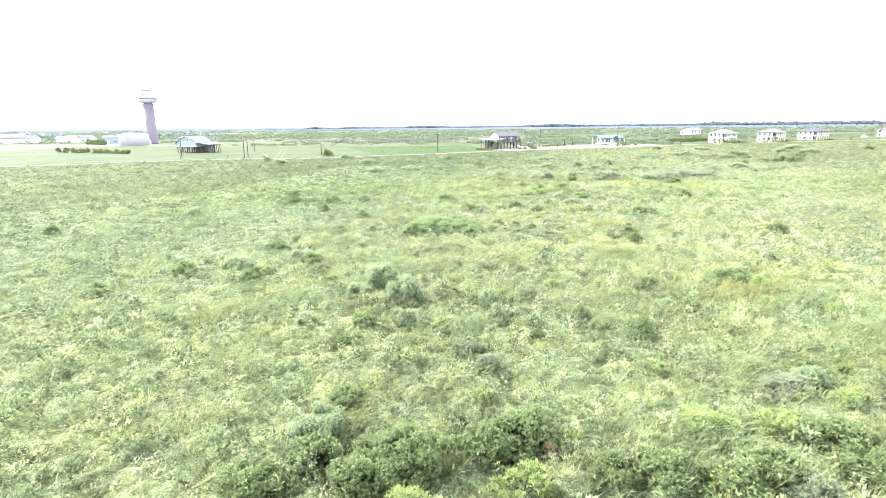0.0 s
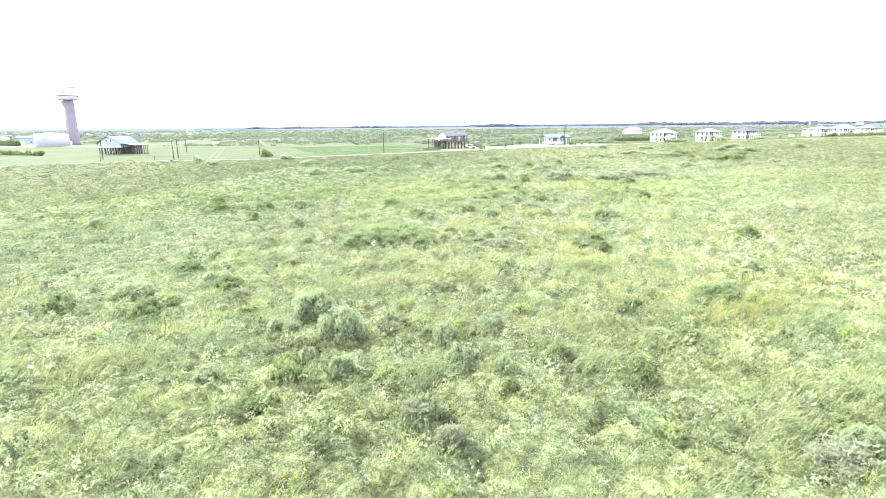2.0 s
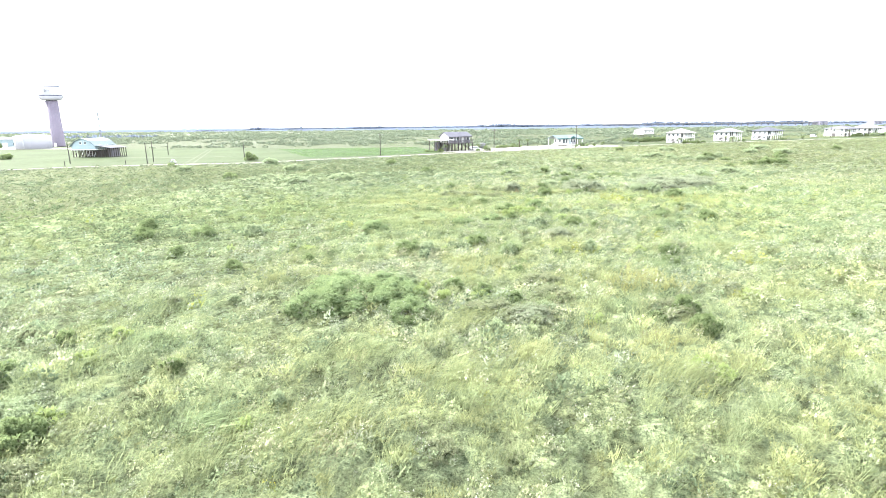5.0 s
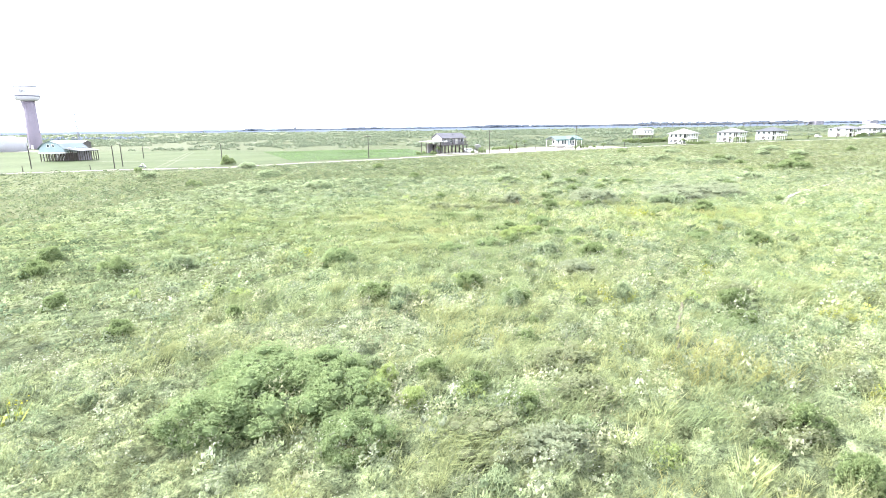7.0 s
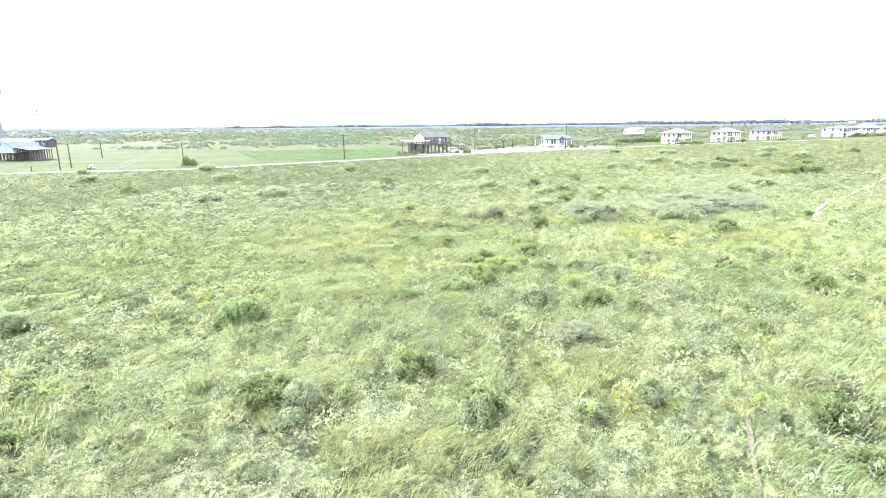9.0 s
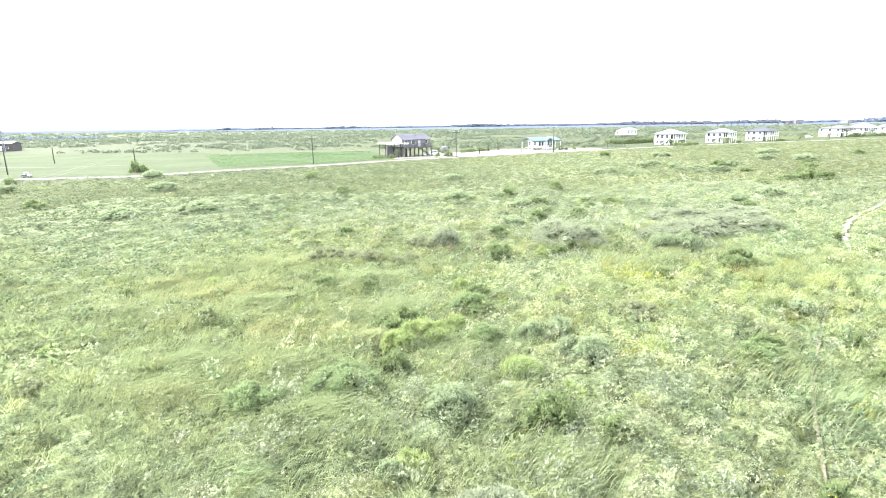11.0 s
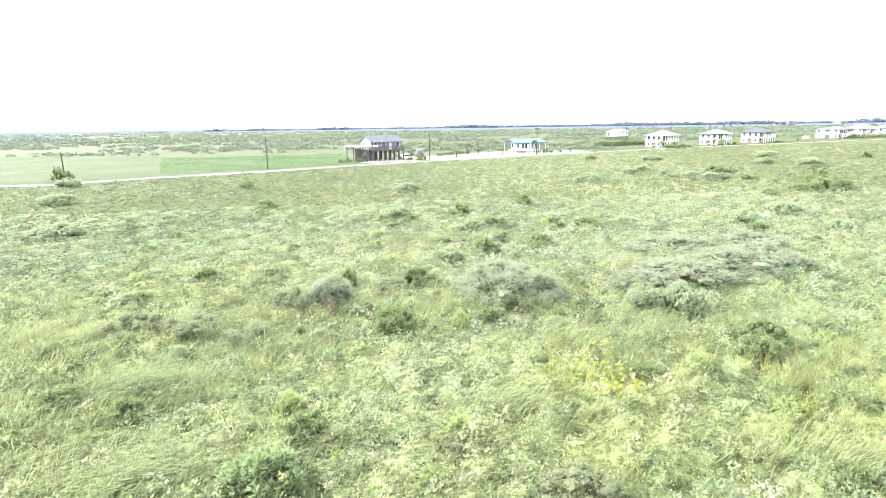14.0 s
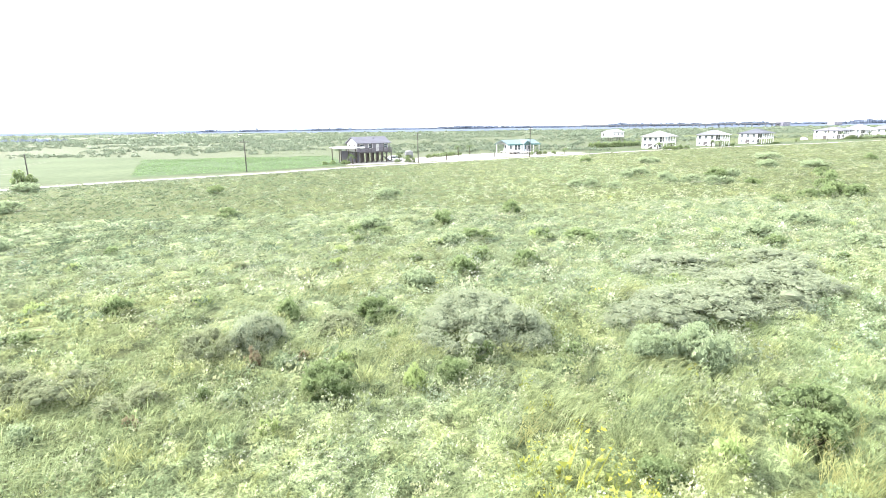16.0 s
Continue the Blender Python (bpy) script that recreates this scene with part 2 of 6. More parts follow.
def ribbon(points, width, z, ragged=0.0, step=1.5, seed=1, lift=lambda x, y: 0.0):
    """A strip of even or ragged width along a line of places."""
    rng = random.Random(seed)
    line = []
    for (ax, ay), (bx, by) in zip(points, points[1:]):
        n = max(1, int(math.hypot(bx - ax, by - ay) / step))
        line += [(ax + (bx - ax) * i / n, ay + (by - ay) * i / n) for i in range(n)]
    line.append(points[-1])
    bm = bmesh.new()
    prev = None
    for i, (x, y) in enumerate(line):
        a, b = line[max(0, i - 1)], line[min(len(line) - 1, i + 1)]
        d = Vector((b[0] - a[0], b[1] - a[1])).normalized()
        w0 = width / 2 * (1 + ragged * rng.uniform(-1, 1))
        w1 = width / 2 * (1 + ragged * rng.uniform(-1, 1))
        u = (bm.verts.new((x - d.y * w0, y + d.x * w0, z + lift(x, y))), bm.verts.new((x + d.y * w1, y - d.x * w1, z + lift(x, y))))
        if prev:
            bm.faces.new((prev[0], prev[1], u[1], u[0]))
        prev = u
    bmesh.ops.recalc_face_normals(bm, faces=bm.faces)
    return bm


def triangle_mesh(name, tris, tints, material):
    """One mesh out of loose triangles (n, 3, 3), each with its own tint (n, 3)."""
    n = len(tris)
    me = bpy.data.meshes.new(name)
    me.vertices.add(n * 3)
    me.vertices.foreach_set("co", np.ascontiguousarray(tris, dtype=np.float32).ravel())
    me.loops.add(n * 3)
    me.loops.foreach_set("vertex_index", np.arange(n * 3, dtype=np.int32))
    me.polygons.add(n)
    me.polygons.foreach_set("loop_start", np.arange(0, n * 3, 3, dtype=np.int32))
    me.update(calc_edges=True)
    at = me.attributes.new("tint", "FLOAT_COLOR", "FACE")
    at.data.foreach_set("color", np.concatenate([tints, np.ones((n, 1))], 1).astype(np.float32).ravel())
    me.materials.append(material)
    return me

# ---- land, water, roads ----
def flat(name, corners, z, material, label, category, kind="structure"):
    ob = part(name, solid([(x, y, z) for x, y in corners], [tuple(range(len(corners)))]), material)
    return tagged(ob, label, category, "", kind)


ROAD_LINE = [(-415.5, 68.3), (-153.1, 140.1), (-84.7, 176.6), (-65.4, 180.5), (-36.9, 181.3), (-22.5, 190.6), (0.6, 201.5), (26.3, 217.6), (61.9, 234.1), (93.1, 247.0), (149.3, 271.5), (216.9, 289.9), (284.7, 310.0), (416.1, 348.8)]


def ground_sheet():
    """One sheet to the horizon: a fine grid with small humps under the meadow, wide cells beyond."""
    xs = np.concatenate([np.linspace(-4900, -260, 12), np.arange(-240, 320, 3.0), np.linspace(340, 4900, 12)])
    ys = np.concatenate([np.linspace(-900, -20, 8), np.arange(-8, 260, 3.0), np.linspace(280, 4900, 24)])
    gx, gy = np.meshgrid(xs, ys)
    nx, ny = len(xs), len(ys)
    me = bpy.data.meshes.new("ground")
    faces = [(j * nx + i, j * nx + i + 1, (j + 1) * nx + i + 1, (j + 1) * nx + i) for j in range(ny - 1) for i in range(nx - 1)]
    me.from_pydata(np.stack([gx, gy, hump(gx, gy) - 0.1 * ((gy > 8) & (gy < 140) & (np.abs(gx) < 60))], -1).reshape(-1, 3).tolist(), [], faces)
    me.materials.append(M_GROUND)
    me.materials.append(M_SOIL)
    road = np.interp(gx, [p[0] for p in ROAD_LINE], [p[1] for p in ROAD_LINE])
    inside = ((gy < road - 6) & (gy > -8) & (np.abs(gx) < 320))[:-1, :-1].ravel()
    me.polygons.foreach_set("material_index", inside.astype(np.int32))
    return tagged(new("ground", me), "flat coastal meadow of matted grass and herbs", "ground", "", "structure")


ground_sheet()
flat("water", [(-4752, 2453), (-692.7, 1566), (-100, 1260), (198.3, 1090), (693.3, 1010), (891.3, 1050), (1485, 1000), (2277, 700), (4752, 340), (4752, 4101), (-4752, 4101)], 0.05, M_WATER,
     "calm bay water beyond the low marsh", "water")
tagged(part("road", ribbon(ROAD_LINE, 3.6, 0.03, 0.16, 2.0, 2), M_ROAD), "pale shell-surfaced lane between meadow and houses", "road", "", "structure")
flat("lawn", [(-187.8, 142.7), (-148.2, 149.4), (-83.7, 180.6), (-39.7, 187.7), (-16.4, 202.8), (-37.2, 274.8), (-65.3, 295.2), (-181.0, 321.2), (-259.9, 318.7)], 0.0, M_LAWN,
     "pale mown lawn behind the lane", "lawn")
flat("grass_plot", [(-23.9, 201.6), (0.6, 210.4), (21.5, 224.8), (17.7, 256.9), (14.8, 275.4), (-48.4, 274.8)], 0.004, M_RANK, "rank bright green unmown grass plot", "grass plot")
flat("sand_yard", [(21.5, 223.1), (34.9, 226.5), (61.9, 238.8), (91.1, 251.2), (104.8, 257.2), (100.7, 267.2), (87.0, 273.9), (71.4, 268.7), (50.2, 256.9), (36.8, 243.4), (23.4, 234.9)], 0.012, M_SAND,
     "bare white sand yard beside the stilt house", "yard")
flat("lawn", [(100.9, 253.8), (149.2, 274.5), (237.3, 298.9), (293.0, 316.3), (288.4, 331.6), (228.3, 314.6), (191.9, 302.1), (155.9, 291.5), (114.4, 272.4)], 0.002, M_LAWN,
     "pale mown grass round the white houses", "lawn")

# ---- houses ----
def window(house, wall, u, z, w, h, at, glass=True):
    """A window on a wall of a house: wall 'front' (-y), 'back' (+y), 'left' (-x) or 'right' (+x); u: its middle along the wall; at: the wall's plane."""
    def bar(bm, a0, a1, z0, z1, d0, d1):
        if wall in ("front", "back"):
            s = -1 if wall == "front" else 1
            y0, y1 = sorted((at + s * d0, at + s * d1))
            box(bm, a0, a1, y0, y1, z0, z1)
        else:
            s = -1 if wall == "left" else 1
            x0, x1 = sorted((at + s * d0, at + s * d1))
            box(bm, x0, x1, a0, a1, z0, z1)
    bm = bmesh.new()
    t = 0.09
    bar(bm, u - w / 2 - t, u - w / 2, z - t, z + h + t, -0.03, 0.06)
    bar(bm, u + w / 2, u + w / 2 + t, z - t, z + h + t, -0.03, 0.06)
    bar(bm, u - w / 2, u + w / 2, z + h, z + h + t, -0.03, 0.06)
    bar(bm, u - w / 2, u + w / 2, z - t, z, -0.03, 0.08)
    bar(bm, u - w / 2, u + w / 2, z + h * 0.5 - 0.025, z + h * 0.5 + 0.025, -0.03, 0.04)
    fr = part("window", bm, M_TRIM, house, "white-framed window")
    bm = bmesh.new()
    bar(bm, u - w / 2, u + w / 2, z, z + h, -0.03, 0.015)
    part("pane", bm, M_GLASS, fr, "dark reflecting pane")
    return fr


def door(house, wall, u, z, w, h, at, material):
    bm = bmesh.new()
    s = -1 if wall in ("front", "left") else 1
    a, b = sorted((at - s * 0.02, at + s * 0.05))
    if wall in ("front", "back"):
        box(bm, u - w / 2, u + w / 2, a, b, z, z + h)
    else:
        box(bm, a, b, u - w / 2, u + w / 2, z, z + h)
    return part("door", bm, material, house, "plain entrance door")


def gable_roof(house, x0, x1, y0, y1, z, rise, material, thick=0.16, name="roof", label=""):
    ym = (y0 + y1) / 2
    bm = solid([(x0, y0, z), (x1, y0, z), (x1, ym, z + rise), (x0, ym, z + rise), (x1, y1, z), (x0, y1, z)], [(0, 1, 2, 3), (3, 2, 4, 5)], thick)
    return part(name, bm, material, house, label)


def hip_roof(house, x0, x1, y0, y1, z, rise, material, thick=0.16, name="roof", label=""):
    w, l = y1 - y0, x1 - x0
    c = min(w, l) / 2
    if l >= w:
        a, b = (x0 + c, (y0 + y1) / 2), (x1 - c + 0.01, (y0 + y1) / 2)
    else:
        a, b = ((x0 + x1) / 2, y0 + c), ((x0 + x1) / 2, y1 - c)
    pts = [(x0, y0, z), (x1, y0, z), (x1, y1, z), (x0, y1, z), (*a, z + rise), (*b, z + rise)]
    fs = [(0, 1, 5, 4), (1, 2, 5), (2, 3, 4, 5), (3, 0, 4)] if l >= w else [(0, 1, 4), (1, 2, 5, 4), (2, 3, 5), (3, 0, 4, 5)]
    return part(name, solid(pts, fs, thick), material, house, label)


def seams(house_roof, x0, x1, y0, y1, z, rise, step, material):
    """Standing seams on the two long slopes of a gable roof."""
    ym = (y0 + y1) / 2
    x = x0 + step / 2
    while x < x1:
        for ya in (y0, y1):
            bm = bmesh.new()
            tube(bm, (x, ya, z + 0.03), (x, ym, z + rise + 0.03), 0.025, 0.025, 4)
            part("seam", bm, material, house_roof)
        x += step


def gable_wall(house, x, y0, y1, z, rise, material, out=0.12):
    ym = (y0 + y1) / 2
    bm = solid([(x - out / 2, y0, z), (x - out / 2, y1, z), (x - out / 2, ym, z + rise), (x + out / 2, y0, z), (x + out / 2, y1, z), (x + out / 2, ym, z + rise)],
               [(0, 1, 2), (3, 4, 5), (0, 1, 4, 3), (1, 2, 5, 4), (2, 0, 3, 5)])
    return part("gable_wall", bm, material, house)


def piles(house, x0, x1, y0, y1, top, nx, ny, r=0.15, material=None):
    for i in range(nx):
        for j in range(ny):
            x, y = x0 + (x1 - x0) * i / (nx - 1), y0 + (y1 - y0) * j / (ny - 1)
            part("pile", tube(bmesh.new(), (x, y, -0.3), (x, y, top), r, r, 8), material or M_PILE, house)


def railing(house, a, b, z, h, material, step=1.6, boards=3):
    """A rail from plan point a to b: posts, and boards between them, in one part each."""
    d = Vector((b[0] - a[0], b[1] - a[1]))
    n = max(1, round(d.length / step))
    for i in range(n + 1):
        x, y = a[0] + d.x * i / n, a[1] + d.y * i / n
        part("post", boxed(x - 0.05, x + 0.05, y - 0.05, y + 0.05, z, z + h), material, house)
    for k in range(boards):
        zz = z + h * (k + 1) / boards - 0.05
        part("rail", tube(bmesh.new(), (a[0], a[1], zz), (b[0], b[1], zz), 0.045, 0.045, 4), material, house)


def stairs(house, x, y, top, width, run_dir, material):
    """A straight flight down from (x, y, top), along +x or -x."""
    n = max(2, round(top / 0.18))
    st = part("staircase", tube(tube(bmesh.new(), (x, y - width / 2, top - 0.1), (x + run_dir * n * 0.27, y - width / 2, 0), 0.08, 0.08, 4),
                                (x, y + width / 2, top - 0.1), (x + run_dir * n * 0.27, y + width / 2, 0), 0.08, 0.08, 4), material, house)
    for i in range(n):
        xx = x + run_dir * (i + 0.5) * 0.27
        zz = top - (i + 1) * top / (n + 1)
        part("tread", boxed(xx - 0.14, xx + 0.14, y - width / 2, y + width / 2, zz - 0.04, zz), material, st)


def dark_stilt_house():
    h = thing("stilt_house", "brown clapboard house on tall timber piles with a front deck", "house", 25.6, 230.5, 27)
    L, D, F, W = 10.2, 2.0, 3.1, 2.4
    B = 6.2
    piles(h, 0.15, L - 0.15, 0.15, D + B - 0.3, F - 0.3, 7, 4, 0.17)
    part("floor", boxed(-0.1, L + 0.1, -0.1, D + B, F - 0.3, F), M_DECK, h, "dark timber floor frame")
    part("wall", boxed(0, L, D, D + B, F, F + W), M_BROWN, h, "brown clapboard walls")
    for k in range(9):
        z = F + 0.2 + k * 0.27
        part("clapboard", boxed(-0.02, L + 0.02, D - 0.025, D, z, z + 0.03), M_BROWN, h)
    r = gable_roof(h, -0.5, L + 0.5, D - 1.0, D + B + 0.5, F + W - 0.05, 1.8, M_SHINGLE, 0.18, "roof", "grey shingle gable roof")
    gable_wall(h, 0.06, D, D + B, F + W, 1.62, M_WHITE)
    part("end_siding", boxed(-0.05, 0.0, D, D + B, F, F + W), M_WHITE, h, "white painted gable-end siding")
    gable_wall(h, L - 0.06, D, D + B, F + W, 1.62, M_BROWN)
    for y in (D + 1.4, D + 4.5):
        window(h, "left", y, F + 0.9, 0.9, 1.1, -0.05)
    for x in (1.6, 4.3, 9.2):
        window(h, "front", x, F + 0.85, 1.2, 1.2, D)
    door(h, "front", 6.6, F, 0.95, 2.05, D, M_WHITE)
    window(h, "right", D + 3, F + 0.9, 1.1, 1.1, L)
    # deck rail of close boards
    for k in range(30):
        x = 0.1 + k * (L - 0.2) / 29
        part("baluster", boxed(x - 0.06, x + 0.06, -0.06, -0.02, F, F + 1.0), M_DECK, h)
    for y0, y1, x0, x1 in ((-0.08, 0.0, 0, L), (0, D, -0.04, 0.04), (0, D, L - 0.04, L + 0.04)):
        part("rail", boxed(x0, x1, y0, y1, F + 0.95, F + 1.04), M_DECK, h)
    for x in (0.1, 4.1, 8.1, L - 0.1):
        part("post", boxed(x - 0.07, x + 0.07, 0.9, 1.04, F, F + W), M_DECK, h)
    stairs(h, 5.6, 0.9, F, 1.0, 1, M_DECK)
    for x in (2.1, 4.1, 6.1):
        part("brace", tube(bmesh.new(), (x, 0.15, 0.4), (x + 2.0, 0.15, F - 0.4), 0.07, 0.07, 5), M_PILE, h)
    part("storage_wall", boxed(1.0, 3.2, D + 3.9, D + 5.6, 0, F - 0.3), M_CREAM, h, "pale closed store under the floor")
    # small vent dormer
    part("dormer", solid([(5.4, 3.6, F + W + 0.95), (7.0, 3.6, F + W + 0.95), (6.2, 3.6, F + W + 1.5), (6.2, 5.0, F + W + 1.75)], [(0, 1, 2), (0, 2, 3), (1, 3, 2)]), M_SHINGLE, r)
    return h


dark_stilt_house()


def carport():
    c = thing("carport", "open carport with pale flat roof on timber posts", "carport", 20.2, 230.0, 27)
    L, W, H = 7.0, 6.2, 4.2
    part("roof", boxed(-0.4, L + 0.3, -0.4, W + 0.4, H, H + 0.28), M_CREAM, c, "pale flat roof")
    part("fascia", boxed(-0.45, L + 0.35, -0.46, -0.4, H - 0.12, H + 0.3), M_TRIM, c)
    for x in (0.1, 2.3, 4.6, L - 0.1):
        for y in (0.1, W - 0.1):
            part("post", boxed(x - 0.1, x + 0.1, y - 0.1, y + 0.1, 0, H), M_PILE, c)
    part("wall", boxed(2.6, L, W - 0.3, W - 0.15, 0, H - 0.9), M_BROWN, c, "brown boarded back wall")
    part("side_wall", boxed(4.1, L, 3.0, 3.15, 0, 2.6), M_BROWN, c, "brown boarded partition")
    return c


carport()


def teal_house():
    h = thing("beach_cottage", "white raised cottage under a wide teal metal roof", "house", 77.6, 259.1, 22)
    F, W, L, B = 0.9, 2.5, 7.8, 6.0
    piles(h, 0.2, L - 0.2, 0.2, B - 0.2, F, 5, 3, 0.14)
    part("floor", boxed(-0.05, L + 0.05, -0.05, B, F - 0.22, F), M_TRIM, h)
    part("wall", boxed(1.3, L - 0.9, 0, B, F, F + W), M_WHITE, h, "white siding")
    r = gable_roof(h, -2.2, L + 4.6, -1.0, B + 1.0, F + W - 0.05, 1.5, M_TEAL_ROOF, 0.14, "roof", "light teal metal roof")
    part("fascia", boxed(-2.25, L + 4.65, -1.1, -1.03, F + W - 0.35, F + W + 0.12), M_TEAL, h, "teal painted eave board")
    part("gable_panel", solid([(L + 4.64, -0.9, F + W), (L + 4.64, B + 0.9, F + W), (L + 4.64, B / 2, F + W + 1.4), (L + 4.74, -0.9, F + W), (L + 4.74, B + 0.9, F + W), (L + 4.74, B / 2, F + W + 1.4)], [(0, 1, 2), (3, 4, 5), (0, 1, 4, 3), (1, 2, 5, 4), (2, 0, 3, 5)]), M_TEAL, h, "teal gable end over the open porch")
    seams(r, -2.2, L + 4.6, -1.0, B + 1.0, F + W + 0.05, 1.5, 1.2, M_TEAL_ROOF)
    gable_wall(h, 0.06, 0, B, F + W, 1.15, M_WHITE)
    gable_wall(h, L - 0.06, 0, B, F + W, 1.15, M_WHITE)
    for y in (0.1, B - 0.1):
        part("post", boxed(-1.9, -1.74, y - 0.08, y + 0.08, 0, F + W), M_TRIM, h)
    # cross gable over the entrance
    z = F + W
    x0, x1 = 3.9, 7.6
    xm = (x0 + x1) / 2
    part("cross_roof", solid([(x0, -1.9, z), (xm, -1.9, z + 1.2), (x1, -1.9, z), (x0, 3.2, z), (xm, 3.2, z + 1.3), (x1, 3.2, z)], [(0, 1, 4, 3), (1, 2, 5, 4)], 0.12), M_TEAL_ROOF, h, "light teal cross gable roof")
    part("cross_gable", solid([(x0 + 0.3, -1.5, z), (xm, -1.5, z + 1.0), (x1 - 0.3, -1.5, z), (x0 + 0.3, -1.4, z), (xm, -1.4, z + 1.0), (x1 - 0.3, -1.4, z)], [(0, 1, 2), (3, 4, 5), (0, 1, 4, 3), (1, 2, 5, 4)]), M_TEAL, h, "teal gable end")
    for x in (x0 + 0.4, x1 - 0.4):
        part("post", boxed(x - 0.08, x + 0.08, -1.6, -1.44, 0, z), M_TRIM, h)
    for x in (L + 1.6, L + 4.3):
        for y in (-0.6, B + 0.6):
            part("post", boxed(x - 0.09, x + 0.09, y - 0.09, y + 0.09, 0, F + W), M_TRIM, h)
    for x in (2.1, 3.5):
        window(h, "front", x, F + 0.6, 1.0, 1.5, 0)
    part("side_room", boxed(L - 0.7, L + 1.5, 0.3, B - 0.4, F, F + W - 0.1), M_BROWN, h, "grey-brown side room under the porch roof")
    window(h, "front", L + 0.4, F + 0.7, 0.9, 1.2, 0.3)
    window(h, "front", 6.5, F + 0.7, 0.7, 1.4, 0)
    door(h, "front", 5.6, F, 1.0, 2.05, 0, M_BLUE)
    for y in (1.8, 5.0):
        window(h, "left", y, F + 0.8, 1.0, 1.2, 1.3)
    part("porch", boxed(x0, x1, -1.7, -0.06, F - 0.2, F - 0.02), M_TRIM, h)
    stairs(h, x0 + 0.2, -1.0, F, 1.2, -1, M_TRIM)
    return h


teal_house()


def gallery_house(x, y, yaw, L, B, roof_mat_, label, rise=2.2, porch=2.2, wall_mat=None):
    """A two-storey house, closed white walls with a double gallery along the front."""
    wm = wall_mat or M_WHITE
    h = thing("gallery_house", label, "house", x, y, yaw, "white houses along the lane")
    F, W = 2.4, 2.35
    top = F + W
    part("lower_wall", boxed(0, L, porch + 4.0, B, 0, F - 0.14), wm, h)
    part("lower_side_wall", boxed(0, 0.2, porch, porch + 4.0, 0, F - 0.14), wm, h)
    part("upper_wall", boxed(0, L, porch, B, F + 0.1, top), wm, h)
    part("floor_band", boxed(-0.06, L + 0.06, 0, B + 0.06, F - 0.14, F + 0.1), M_TRIM, h)
    hip_roof(h, -0.7, L + 0.7, -0.6, B + 0.7, top - 0.02, rise, roof_mat_, 0.18, "roof", "low hipped roof")
    part("eave_board", boxed(-0.55, L + 0.55, -0.45, -0.38, top - 0.22, top - 0.03), M_TRIM, h)
    n = max(4, round(L / 2.4))
    for i in range(n + 1):
        u = 0.1 + (L - 0.2) * i / n
        part("column", boxed(u - 0.1, u + 0.1, 0.05, 0.25, 0, top), M_TRIM, h)
    part("rail", boxed(0.1, L - 0.1, 0.1, 0.18, F + 0.98, F + 1.06), M_TRIM, h)
    part("rail", boxed(0.1, L - 0.1, 0.1, 0.18, F + 0.2, F + 0.26), M_TRIM, h)
    m = int(L / 0.35)
    for i in range(m):
        u = 0.2 + (L - 0.4) * i / (m - 1)
        part("baluster", boxed(u - 0.025, u + 0.025, 0.115, 0.165, F + 0.2, F + 1.0), M_TRIM, h)
    for i in range(n):
        u = 0.1 + (L - 0.2) * (i + 0.5) / n
        if i == n // 2:
            door(h, "front", u, F + 0.1, 1.0, 2.0, porch, M_BLUE)
            door(h, "front", u, 0, 2.2, 2.0, porch + 4.0, M_CREAM)
        else:
            # windows widened so dark panes stand in for the shade inside the gallery
            window(h, "front", u, F + 0.2, (L - 0.2) / n * 0.74, 1.95, porch)
            window(h, "front", u, 0.3, (L - 0.2) / n * 0.7, 1.75, porch + 4.0)
    for k, v in enumerate(np.linspace(porch + 1.5, B - 1.4, 3)):
        window(h, "left", float(v), F + 0.65, 1.1, 1.3, 0)
        if k == 1:
            door(h, "left", float(v), 0, 1.8, 2.0, 0, M_DECK)
        else:
            window(h, "left", float(v), 0.7, 0.9, 1.1, 0)
    for v in (porch + 2.0, B - 2.0):
        window(h, "right", v, F + 0.75, 0.9, 1.15, L)
        window(h, "back", v, F + 0.75, 0.9, 1.15, B)
    # outer stair along the left wall
    stair = part("side_stair", tube(bmesh.new(), (-0.5, porch + 0.4, F), (-0.5, porch + 4.6, 0), 0.09, 0.09, 4), M_TRIM, h)
    for i in range(12):
        yy, zz = porch + 0.5 + i * 0.35, F - (i + 1) * F / 13
        part("tread", boxed(-0.95, -0.03, yy, yy + 0.3, zz - 0.05, zz), M_TRIM, stair)
    return h


gallery_house(143.8, 273.6, 30, 9.0, 9.6, M_ROOF_W, "white two-storey house with cream metal hip roof and galleries")
gallery_house(175.7, 284.1, 30, 8.6, 10.2, M_ROOF_G, "white two-storey house with grey hip roof and galleries", 2.0)
gallery_house(207.4, 299.1, 28, 12.0, 10.4, M_SHINGLE_B, "white two-storey house with blue-grey hip roof and galleries", 2.1)
gallery_house(283.4, 333.9, 24, 15.0, 13.5, M_SHINGLE, "white house with low grey hip roof among palms", 1.9, 2.0, M_CREAM)
gallery_house(307.9, 343.1, 24, 15.0, 12.0, M_ROOF_W, "large white house with pale metal hip roof", 3.0)
gallery_house(335.7, 351.4, 24, 14.0, 12.0, M_SHINGLE, "white house with dark shingle roof at the lane", 2.6)
gallery_house(372.0, 357.0, 24, 13.0, 12.0, M_ROOF_G, "white house with grey roof at the end of the lane", 2.4)


